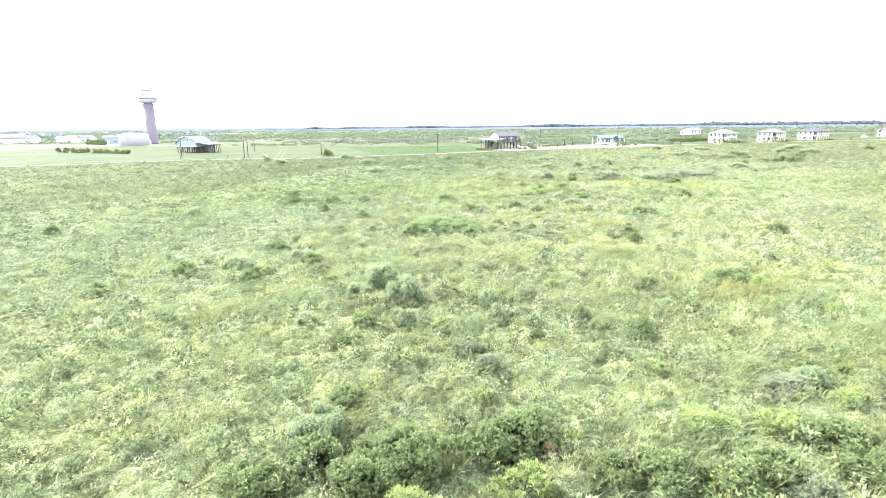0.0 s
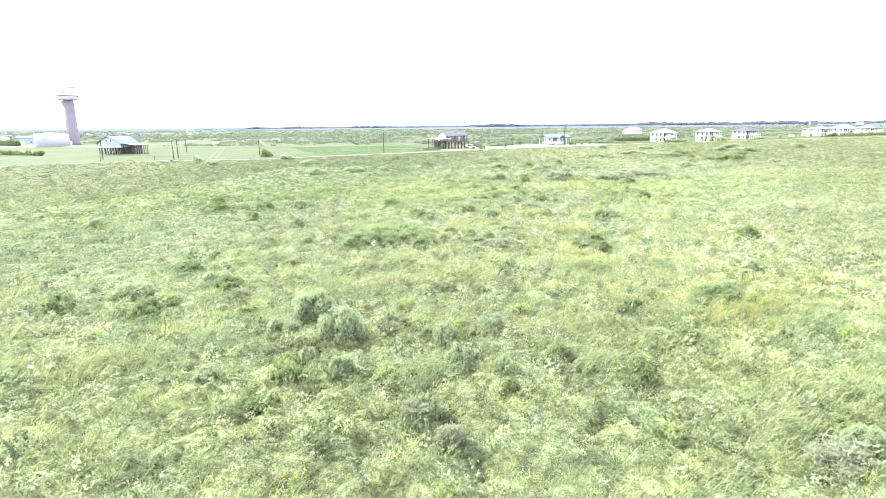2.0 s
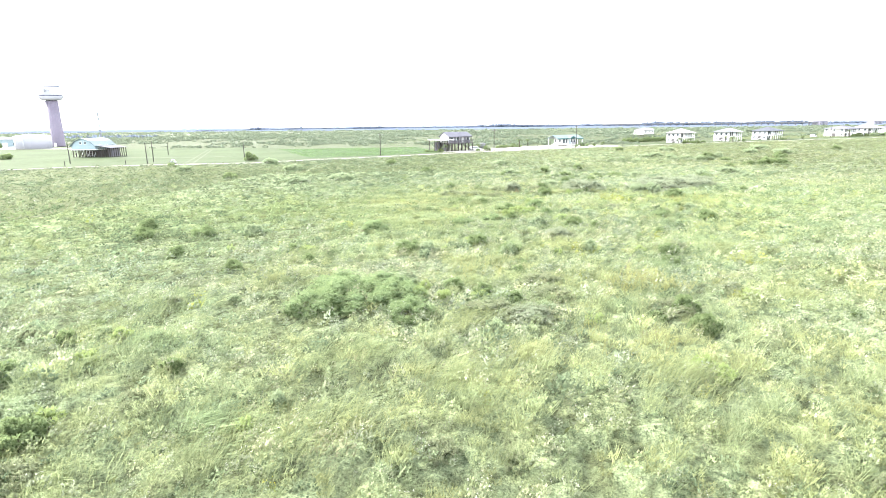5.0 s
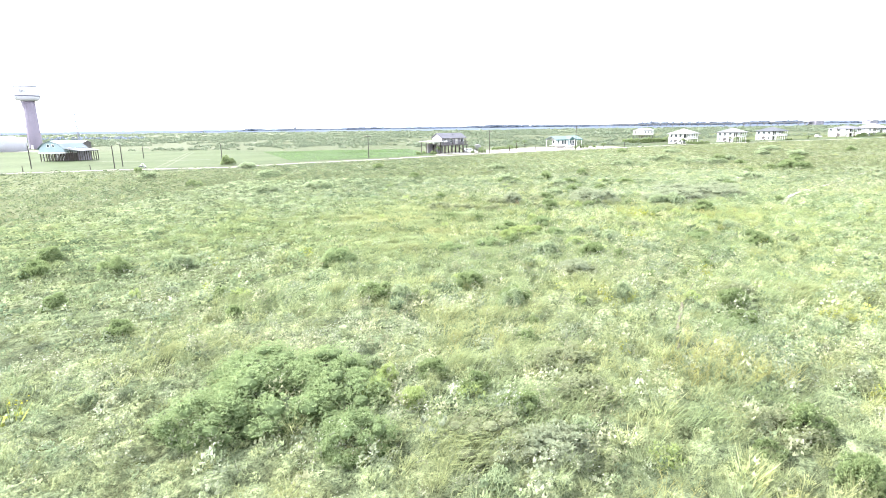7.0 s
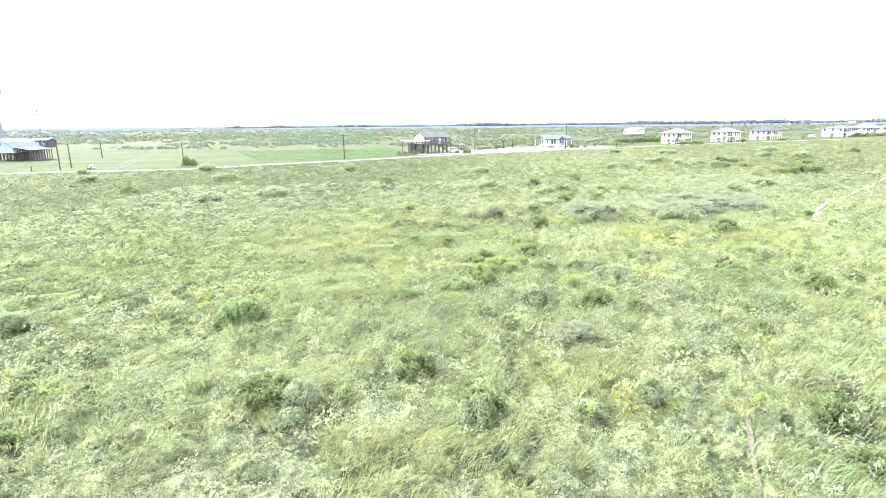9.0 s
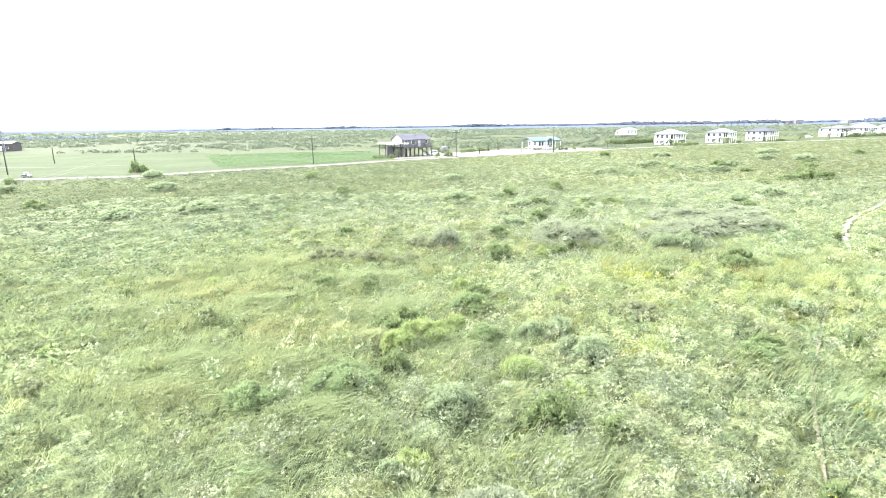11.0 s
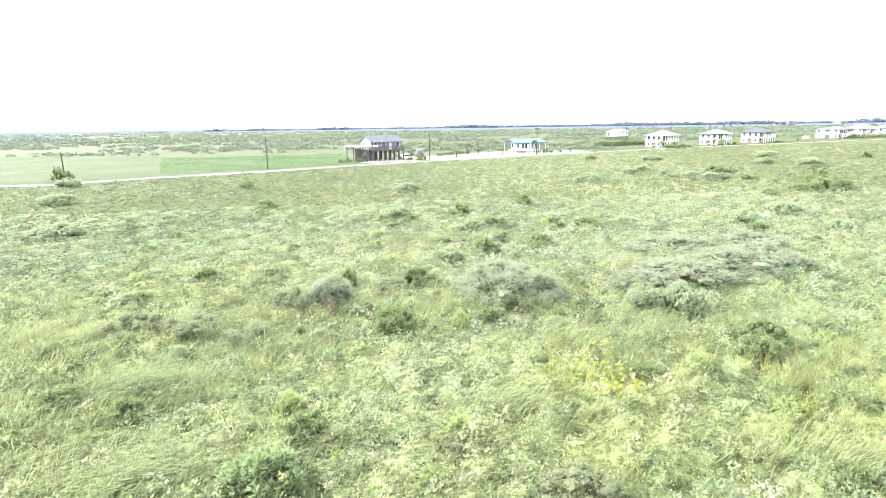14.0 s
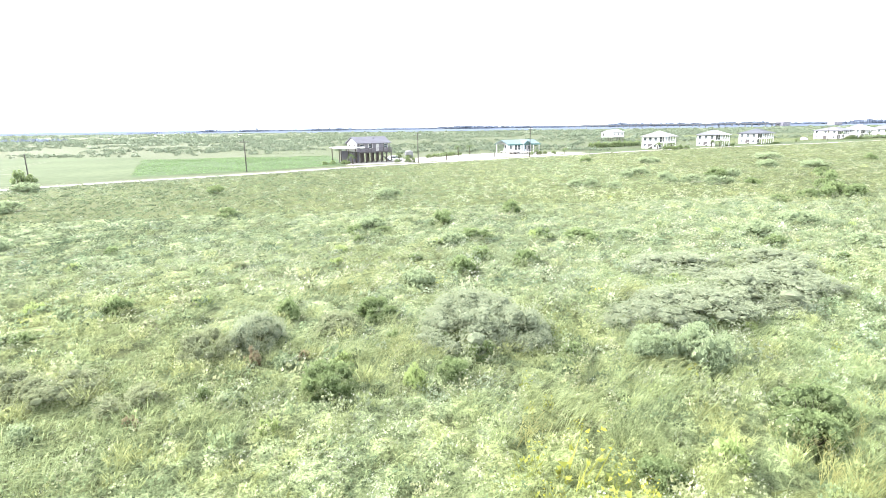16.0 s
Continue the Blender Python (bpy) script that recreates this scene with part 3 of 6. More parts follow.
def small_house(x, y, yaw, L, B, z0, W, rise, wall_mat, roof_mat_, label, legs=False):
    h = thing("small_house", label, "house", x, y, yaw)
    if legs:
        piles(h, 0.2, L - 0.2, 0.2, B - 0.2, z0, max(3, int(L / 2.5)), 3, 0.16)
        part("floor", boxed(-0.1, L + 0.1, -0.1, B + 0.1, z0 - 0.25, z0), M_TRIM, h)
    part("wall", boxed(0, L, 0, B, z0, z0 + W), wall_mat, h)
    gable_roof(h, -0.5, L + 0.5, -0.6, B + 0.6, z0 + W - 0.05, rise, roof_mat_)
    gable_wall(h, 0.06, 0, B, z0 + W, rise * 0.84, wall_mat)
    gable_wall(h, L - 0.06, 0, B, z0 + W, rise * 0.84, wall_mat)
    for i in range(3):
        window(h, "front", L * (i + 0.5) / 3, z0 + 0.8, 1.1, 1.1, 0)
    window(h, "left", B / 2, z0 + 0.8, 1.1, 1.1, 0)
    door(h, "left", B * 0.8, z0, 0.95, 2.0, 0, M_DECK)
    return h


small_house(172.5, 375.8, 30, 11, 8, 2.4, 2.6, 1.5, M_WHITE, M_ROOF_W, "white house on posts behind a long hedge", True)

# ---- water tower, tank and the pale blue house ----
def water_tower():
    t = thing("water_tower", "water tower with broad white head on a tall lilac-grey shaft", "water tower", -195.6, 366.2)
    shaft = part("shaft", lathe(bmesh.new(), [(3.5, 0), (3.3, 1.0), (3.2, 4), (3.15, 26.3)], 28), M_TOWER, t, "fluted lilac-grey shaft")
    for i in range(14):
        a = 2 * math.pi * i / 14
        part("flute", tube(bmesh.new(), (3.2 * math.cos(a), 3.2 * math.sin(a), 0.5), (3.16 * math.cos(a), 3.16 * math.sin(a), 26.5), 0.1, 0.1, 5), M_TOWER, shaft)
    head = part("head", lathe(bmesh.new(), [(3.15, 26.5), (5.0, 26.8), (5.8, 27.5), (6.1, 28.6), (6.1, 34.3), (5.95, 34.55), (2.4, 35.0), (0.2, 35.1)], 40), M_TANK, t, "white steel tank head")
    part("band", lathe(bmesh.new(), [(6.13, 28.9), (6.17, 28.95), (6.17, 29.35), (6.13, 29.4)], 40), M_BAND, head, "dark blue painted band")
    part("rim", lathe(bmesh.new(), [(6.12, 34.1), (6.19, 34.15), (6.19, 34.4), (6.05, 34.5)], 40), M_BAND, head)
    for k, (a, w, z0, z1) in enumerate([(-86, 4, 31.0, 32.5), (-79, 3, 31.0, 32.1), (-73, 3, 31.2, 32.3), (-67, 4, 31.4, 31.8)]):
        bm = bmesh.new()
        a0, a1 = radians(a), radians(a + w)
        vs = [bm.verts.new((6.13 * math.cos(b), 6.13 * math.sin(b), z)) for b, z in ((a0, z0), (a1, z0), (a1, z1), (a0, z1))]
        bm.faces.new(vs)
        bmesh.ops.solidify(bm, geom=bm.faces[:], thickness=0.03)
        part("emblem", bm, M_MARK, head, "faded painted mark")
    part("door", boxed(-0.6, 0.6, -3.6, -3.2, 0, 2.2), M_STEEL, t)
    part("vent", lathe(bmesh.new(), [(0.4, 34.9), (0.4, 35.4), (0.6, 35.45), (0.1, 35.7)], 12), M_STEEL, head)
    return t


water_tower()


def ground_tank():
    t = thing("storage_tank", "low round white water storage tank beside the tower", "storage tank", -189.6, 333.9)
    part("shell", lathe(bmesh.new(), [(8.3, 0), (8.3, 6.6), (8.2, 6.8)], 56), M_TANK, t)
    part("dome", lathe(bmesh.new(), [(8.3, 6.75), (5.6, 7.15), (3.0, 7.4), (0.2, 7.5)], 56), M_TANK, t)
    for i in range(16):
        a = 2 * math.pi * i / 16
        part("rib", tube(bmesh.new(), (8.32 * math.cos(a), 8.32 * math.sin(a), 0), (8.32 * math.cos(a), 8.32 * math.sin(a), 6.7), 0.06, 0.06, 4), M_TANK, t)
    ladder = part("ladder", tube(tube(bmesh.new(), (-0.25, -8.45, 0.3), (-0.25, -8.45, 7.4), 0.03, 0.03, 5), (0.25, -8.45, 0.3), (0.25, -8.45, 7.4), 0.03, 0.03, 5), M_STEEL, t)
    for i in range(20):
        part("rung", tube(bmesh.new(), (-0.25, -8.45, 0.5 + i * 0.34), (0.25, -8.45, 0.5 + i * 0.34), 0.018, 0.018, 4), M_STEEL, ladder)
    return t


ground_tank()


def blue_house():
    h = thing("blue_barn_house", "pale blue gambrel house raised on timber piles", "house", -112.2, 229.8, -12)
    L, B, F, W = 9.4, 10.0, 2.9, 1.3
    piles(h, 0.2, L - 0.2, 0.2, B - 0.2, F - 0.2, 9, 4, 0.16)
    part("floor", boxed(-0.1, L + 0.1, -0.1, B + 0.1, F - 0.3, F), M_TRIM, h)
    part("lower_store", boxed(1.6, 4.6, 4.5, 8, 0, F - 0.3), M_WHITE, h, "pale closed store between the piles")
    # dark box added so that the gaps between the piles look shaded
    part("shade_box", boxed(5.6, 8.6, 3.5, 8, 0, F - 0.3), M_DECK, h, "dark box added between the piles for the underfloor shade")
    for u in (0.8, 3.3, 5.8, 8.3):
        part("brace", tube(bmesh.new(), (u, 0.2, 0.3), (u + 1.1, 0.2, F - 0.4), 0.07, 0.07, 5), M_TRIM, h)
    # gambrel end wall and long sides
    prof = [(0, F), (L, F), (L, F + W), (L * 0.8, F + W + 1.6), (L / 2, F + W + 2.5), (L * 0.2, F + W + 1.6), (0, F + W)]
    pts = [(x, 0, z) for x, z in prof] + [(x, B, z) for x, z in prof]
    n = len(prof)
    part("wall", solid(pts, [tuple(range(n)), tuple(range(n, 2 * n))] + [(i, (i + 1) % n, n + (i + 1) % n, n + i) for i in (0, 1, 6)]), M_BLUE, h, "pale blue siding")
    o = 0.45
    roof = [(-o, F + W - 0.25), (L * 0.2, F + W + 1.68), (L / 2, F + W + 2.62), (L * 0.8, F + W + 1.68), (L + o, F + W - 0.25)]
    pts = [(x, -o, z) for x, z in roof] + [(x, B + o, z) for x, z in roof]
    part("roof", solid(pts, [(i, i + 1, i + 6, i + 5) for i in range(4)], 0.14), M_TEAL_PALE, h, "pale blue metal gambrel roof")
    for u in (L / 2 - 0.9, L / 2 + 0.9):
        window(h, "front", u, F + W + 0.55, 0.8, 0.8, 0)
    for v in (2.5, 5.5, 8.5):
        window(h, "right", v, F + 0.5, 1.0, 1.0, L)
    # roofed side deck
    X = L + 5.2
    piles(h, L + 0.8, X - 0.2, 0.6, B - 1.2, 3.3, 6, 3, 0.13)
    part("deck_roof", solid([(L, 0.2, 4.2), (X + 0.3, 0.2, 3.35), (X + 0.3, B - 0.6, 3.35), (L, B - 0.6, 4.2)], [(0, 1, 2, 3)], 0.16), M_SHINGLE_B, h, "dark lean-to roof")
    part("deck_wall", boxed(L + 0.8, L + 2.6, 4.6, B - 1.6, 0, 3.1), M_BROWN, h, "brown boarded room under the lean-to")
    railing(h, (L + 0.2, 0.5), (X - 0.1, 0.5), 1.0, 1.0, M_PILE)
    return h


blue_house()


def mast(x, y, height):
    m = thing("radio_mast", "thin grey radio mast behind the blue house", "mast", x, y)
    for a in (90, 210, 330):
        c, s = math.cos(radians(a)), math.sin(radians(a))
        part("leg", tube(bmesh.new(), (0.4 * c, 0.4 * s, 0), (0.18 * c, 0.18 * s, height), 0.17, 0.15, 6), M_MARK, m)
    k = 0
    z = 0.8
    while z < height - 1:
        r = 0.4 - 0.18 * z / height
        p = [(r * math.cos(radians(a)), r * math.sin(radians(a)), z) for a in (90, 210, 330)]
        bm = bmesh.new()
        for i in range(3):
            tube(bm, p[i], p[(i + 1) % 3], 0.025, 0.025, 4)
            q = p[(i + 1) % 3]
            tube(bm, p[i], (q[0], q[1], z + 1.2), 0.02, 0.02, 4)
        part("brace", bm, M_MARK, m)
        z += 1.4
    return m


mast(-153.1, 331.1, 18.6)


def shed(x, y, yaw, L, B, H, wall_mat, roof_mat_, label):
    s = thing("shed", label, "shed", x, y, yaw)
    part("wall", boxed(0, L, 0, B, 0, H), wall_mat, s)
    gable_roof(s, -0.4, L + 0.4, -0.4, B + 0.4, H - 0.03, B * 0.18, roof_mat_)
    gable_wall(s, 0.06, 0, B, H, B * 0.15, wall_mat)
    gable_wall(s, L - 0.06, 0, B, H, B * 0.15, wall_mat)
    door(s, "front", L * 0.3, 0, 2.6, 2.4, 0, M_STEEL)
    window(s, "front", L * 0.72, 1.1, 1.2, 0.9, 0)
    return s


shed(-236.4, 376.5, 15, 11, 8, 4.2, M_BLUE, M_SHINGLE_B, "blue-grey workshop shed near the tower")
shed(-283.3, 396.9, 15, 12, 9, 3.6, M_WHITE, M_ROOF_G, "white shed with grey roof by the yard road")
shed(-291.9, 416.1, 10, 20, 10, 3.6, M_CREAM, M_SHINGLE, "long cream shed with dark roof")
shed(-171.4, 353.7, -10, 9, 6, 3.6, M_DECK, M_ROOF_W, "dark boarded shed with white roof")
shed(-326.4, 399.5, 20, 22, 11, 4.0, M_WHITE, M_SHINGLE, "white hall with dark roof far off")
shed(-395.7, 475.6, 0, 26, 12, 4.2, M_BROWN, M_ROOF_G, "low brown hall with grey roof far off")

YARD_ROAD = [(-326.4, 175.6), (-227.4, 228.9), (-219.9, 326.2), (-213.1, 340.0)]
tagged(part("yard_road", ribbon(YARD_ROAD, 7.0, 0.022, 0.08, 3.0, 5), M_ROAD), "broad pale shell road to the tank yard", "road", "", "structure")
flat("tank_yard", [(-247.2, 255.9), (-214.7, 329.4), (-161.0, 316.5), (-157.0, 322.5), (-227.4, 374.6), (-259.1, 298.1)], 0.016, M_ROAD, "bare pale yard round the tank", "yard")
tagged(part("track", ribbon([(-56.4, 182.5), (-59.3, 194.6), (-63.7, 212.0), (-77.3, 264.1), (-82.1, 282.8)], 0.5, 0.02, 0.28, 1.5, 6), M_RUT), "worn wheel rut across the lawn", "track", "", "structure")
tagged(part("track", ribbon([(-53.8, 182.2), (-56.9, 193.6), (-61.5, 211.2), (-75.4, 264.1), (-80.2, 282.7)], 0.5, 0.02, 0.28, 1.5, 7), M_RUT), "worn wheel rut across the lawn", "track", "", "structure")
tagged(part("driveway", ribbon([(-96.0, 226.0), (-79.7, 219.4), (-67.6, 218.1), (-53.8, 220.8)], 2.2, 0.024, 0.5, 1.5, 8), M_RUT), "pale sand drive beside the blue house", "driveway", "", "structure")


def utility_pole(x, y, h, label, arm=True, yaw=27):
    p = thing("utility_pole", label, "utility pole", x, y, yaw, "utility poles")
    part("shaft", tube(bmesh.new(), (0, 0, -0.5), (0, 0, h), 0.15, 0.1, 9), M_POLE, p)
    if arm:
        part("crossarm", boxed(-1.1, 1.1, -0.06, 0.06, h - 0.75, h - 0.6), M_POLE, p)
        for u in (-1.0, -0.45, 0.45, 1.0):
            part("insulator", tube(bmesh.new(), (u, 0, h - 0.6), (u, 0, h - 0.42), 0.06, 0.04, 7), M_STEEL, p)
    return p


POLES = [(-67.9, 186.8, 6.0), (-69.3, 194.3, 6.2), (-81.6, 236.3, 4.8), (-44.9, 203.4, 5.4), (-1.1, 208.7, 7.6), (41.5, 226.5, 8.3), (78.1, 239.7, 9.3), (245.5, 303.4, 7.5), (-92.5, 192.9, 6.2)]
for k, (x, y, h) in enumerate(POLES):
    utility_pole(x, y, h, "dark creosoted timber utility pole beside the lane" if y < 300 else "short weathered timber pole near the white houses", k in (4, 5, 6))


def post(x, y, h, label):
    p = thing("marker_post", label, "post", x, y)
    part("shaft", tube(bmesh.new(), (0, 0, -0.3), (0, 0, h), 0.11, 0.09, 7), M_POLE, p)
    part("cap", tube(bmesh.new(), (0, 0, h), (0, 0, h + 0.06), 0.12, 0.1, 7), M_POLE, p)


for x, y, h in ((-86.7, 180.1, 1.5), (-72.2, 183.2, 1.2), (102.4, 249.5, 2.4), (62.4, 240.9, 1.4), (67.7, 243.4, 1.4)):
    post(x, y, h, "short dark timber marker post at the lane")


def off_roader(x, y, yaw):
    c = thing("off_road_buggy", "small open off-road buggy with pale roof on the lawn", "vehicle", x, y, yaw)
    c.scale = (0.6, 0.6, 0.6)
    part("chassis", boxed(-1.4, 1.4, -0.6, 0.6, 0.45, 0.75), M_CARDARK, c)
    part("hood", solid([(0.7, -0.6, 0.75), (1.4, -0.5, 0.75), (1.4, 0.5, 0.75), (0.7, 0.6, 0.75), (0.7, -0.55, 1.05), (1.3, -0.45, 0.9), (1.3, 0.45, 0.9), (0.7, 0.55, 1.05)],
                       [(0, 1, 5, 4), (1, 2, 6, 5), (2, 3, 7, 6), (3, 0, 4, 7), (4, 5, 6, 7)]), M_CAR, c)
    part("bed", boxed(-1.4, -0.5, -0.6, 0.6, 0.75, 1.05), M_CARDARK, c)
    part("seat", boxed(-0.45, 0.1, -0.55, 0.55, 0.75, 1.0), M_RUBBER, c)
    part("roof", boxed(-0.6, 0.7, -0.62, 0.62, 1.85, 1.92), M_STEEL, c, "pale flat roof panel")
    for u, v in ((-0.5, -0.56), (-0.5, 0.56), (0.62, -0.56), (0.62, 0.56)):
        part("roll_bar", tube(bmesh.new(), (u, v, 0.75), (u, v, 1.86), 0.035, 0.035, 6), M_STEEL, c)
    for u in (-0.95, 0.95):
        for v in (-0.65, 0.65):
            w = part("wheel", tube(bmesh.new(), (u, v - 0.13, 0.34), (u, v + 0.13, 0.34), 0.34, 0.34, 16), M_RUBBER, c)
            part("rim", tube(bmesh.new(), (u, v - 0.14, 0.34), (u, v + 0.14, 0.34), 0.18, 0.18, 10), M_STEEL, w)


off_roader(-60.3, 185.7, 15)


def car(x, y, yaw, paint, label):
    c = thing("car", label, "car", x, y, yaw)
    prof = [(-2.2, 0.35), (2.2, 0.35), (2.25, 0.8), (1.2, 0.95), (0.55, 1.5), (-1.5, 1.52), (-2.15, 0.95)]
    n = len(prof)
    part("body", solid([(a, -0.88, b) for a, b in prof] + [(a, 0.88, b) for a, b in prof], [tuple(range(n)), tuple(range(n, 2 * n))] + [(i, (i + 1) % n, n + (i + 1) % n, n + i) for i in range(n)]), paint, c)
    for v in (-0.89, 0.89):
        part("side_window", solid([(1.0, v, 1.0), (0.5, v, 1.42), (-1.4, v, 1.44), (-1.8, v, 1.0), (1.0, v * 1.01, 1.0), (0.5, v * 1.01, 1.42), (-1.4, v * 1.01, 1.44), (-1.8, v * 1.01, 1.0)],
                                   [(0, 1, 2, 3), (4, 5, 6, 7), (0, 1, 5, 4), (1, 2, 6, 5), (2, 3, 7, 6), (3, 0, 4, 7)]), M_GLASS, c)
        for u in (-1.35, 1.4):
            w = part("wheel", tube(bmesh.new(), (u, v - 0.08, 0.33), (u, v + 0.08, 0.33), 0.33, 0.33, 16), M_RUBBER, c)
            part("rim", tube(bmesh.new(), (u, v - 0.09, 0.33), (u, v + 0.09, 0.33), 0.2, 0.2, 10), M_STEEL, w)


car(35.7, 237.1, 20, M_CAR, "white car parked on the sand beside the stilt house")
car(258.9, 331.5, 25, M_CAR, "white car parked in grass by the houses")


def cistern(x, y):
    c = thing("cistern", "small pale round water cistern behind the stilt house", "cistern", x, y)
    part("shell", lathe(bmesh.new(), [(1.35, 0), (1.35, 1.7), (1.3, 1.8)], 24), M_CONCRETE, c)
    part("lid", lathe(bmesh.new(), [(1.38, 1.78), (1.1, 2.15), (0.5, 2.4), (0.1, 2.45)], 24), M_CONCRETE, c)


cistern(41.1, 251.0)

# ---- palms, hedges, shrubs ----
def palm(x, y, h, label, seed):
    rng = random.Random(seed)
    p = thing("palm_tree", label, "palm tree", x, y, rng.uniform(0, 360), "palms")
    bm = bmesh.new()
    px, py, pz, r = 0, 0, -0.2, 0.2
    bend = rng.uniform(-0.04, 0.04)
    for i in range(5):
        q = (px + bend * i, py + 0.02 * i, pz + (h + 0.2) / 5)
        tube(bm, (px, py, pz), q, r, r * 0.93, 8)
        px, py, pz = q
        r *= 0.93
    part("trunk", bm, M_TWIG, p)
    tris, tint = [], []
    for k in range(16):
        a = 2 * math.pi * k / 16 + rng.uniform(-0.2, 0.2)
        up = rng.uniform(-0.35, 0.9)
        ln = rng.uniform(1.0, 1.5)
        c, s = math.cos(a), math.sin(a)
        prev = Vector((px, py, pz))
        for j in range(4):
            f = (j + 1) / 4
            cur = Vector((px + c * ln * f, py + s * ln * f, pz + up * ln * f * 0.9 - 0.75 * ln * f * f))
            side = Vector((-s, c, 0)) * 0.28 * (1 - 0.5 * f)
            col = Vector((0.075, 0.1, 0.045)) * rng.uniform(0.7, 1.3)
            for sg in (-1, 1):
                tris += [(prev, cur, (prev + cur) / 2 + side * sg - Vector((0, 0, 0.12))), (cur, prev, cur + side * sg * 0.9 - Vector((0, 0, 0.2)))]
                tint += [col, col * 1.2]
            prev = cur
    me = triangle_mesh("crown", np.array(tris), np.array(tint), M_FROND)
    ob = new("crown", me)
    ob.parent = p


for k, (x, y, h) in enumerate([(23.4, 228.6, 2.6), (36.5, 231.5, 2.4), (38.8, 232.8, 1.8), (51.3, 237.5, 2.2), (57.8, 253.5, 3.4), (63.0, 259.5, 3.2), (95.5, 254.6, 1.8), (85.2, 253.7, 1.5),
                               (137.8, 268.0, 2.8), (146.7, 272.6, 2.2), (169.2, 280.6, 2.8), (174.7, 282.9, 2.4), (283.0, 332.2, 3.6), (310.0, 342.6, 3.2), (324.0, 344.9, 3.8), (333.6, 347.7, 4.5), (338.1, 366.0, 6.5), (323.3, 379.5, 7.0), (232.8, 308.0, 1.6)]):
    palm(x, y, h, "small fan palm with ragged green crown in sandy yard", 40 + k)


ICO = None


def lobe_cores(centres, radii, squash=0.92):
    """Closed inner mass of each lobe: a rough ball that fills it behind the leaves."""
    global ICO
    if ICO is None:
        bm = bmesh.new()
        bmesh.ops.create_icosphere(bm, subdivisions=2, radius=1.0)
        bm.verts.ensure_lookup_table()
        ICO = np.array([[v.co[:] for v in f.verts] for f in bm.faces])
        bm.free()
    out = []
    for c, r in zip(centres, radii):
        wob = 1 + 0.16 * np.sin(ICO[..., :1] * 5 + c[0] * 9) * np.cos(ICO[..., 1:2] * 6 + c[1] * 7 + ICO[..., 2:] * 4)
        out.append(ICO * wob * r * np.array([1, 1, squash]) + np.asarray(c))
    return np.concatenate(out)


def sprigs(rng, p, d, m, size, plump, spread):
    """Small tufts of m leaves each, that spread from the places p along the ways d."""
    n = len(p)
    a = d[:, None, :] + rng.normal(size=(n, m, 3)) * spread
    a /= np.linalg.norm(a, axis=2)[:, :, None] + 1e-9
    b = np.cross(a, rng.normal(size=(n, m, 3)))
    b /= np.linalg.norm(b, axis=2)[:, :, None] + 1e-9
    s = size * rng.uniform(0.65, 1.35, (n, m, 1))
    w, l = math.sqrt(0.45 * plump), math.sqrt(0.45 / plump)
    q = p[:, None, :] + a * s * 0.25
    return np.stack([q - b * s * w, q + b * s * w, q + a * s * l], 2).reshape(-1, 3, 3)


def leaf_cloud(rng, centres, radii, per, size, dark, light, up=0.35, inner=0.68, plump=0.5):
    """Leaves round several lobes: tufts on the shells of balls that point outward and up, over a closed inner mass."""
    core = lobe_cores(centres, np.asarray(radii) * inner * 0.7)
    # cores darker than the leaves: shade inside the shrub put into their colour
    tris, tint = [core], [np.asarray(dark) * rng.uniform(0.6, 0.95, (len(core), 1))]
    m = 4
    for c, r in zip(centres, radii):
        n = per // m
        d = rng.normal(size=(n, 3))
        d /= np.linalg.norm(d, axis=1)[:, None]
        d[:, 2] = np.where(d[:, 2] < -0.45, -d[:, 2], d[:, 2])
        p = np.asarray(c) + d * r * rng.uniform(inner, 1.04, (n, 1))
        tris.append(sprigs(rng, p, d + np.array([0.05 * up, 0, 0.4 * up]), m, size, plump, 0.75))
        mix = np.clip(rng.uniform(0, 1, (n, 1)) * 0.8 + 0.2 * rng.uniform(0, 1), 0, 1)
        tint.append(np.repeat(np.asarray(dark) * (1 - mix) + np.asarray(light) * mix, m, axis=0))
    return np.concatenate(tris), np.concatenate(tint)


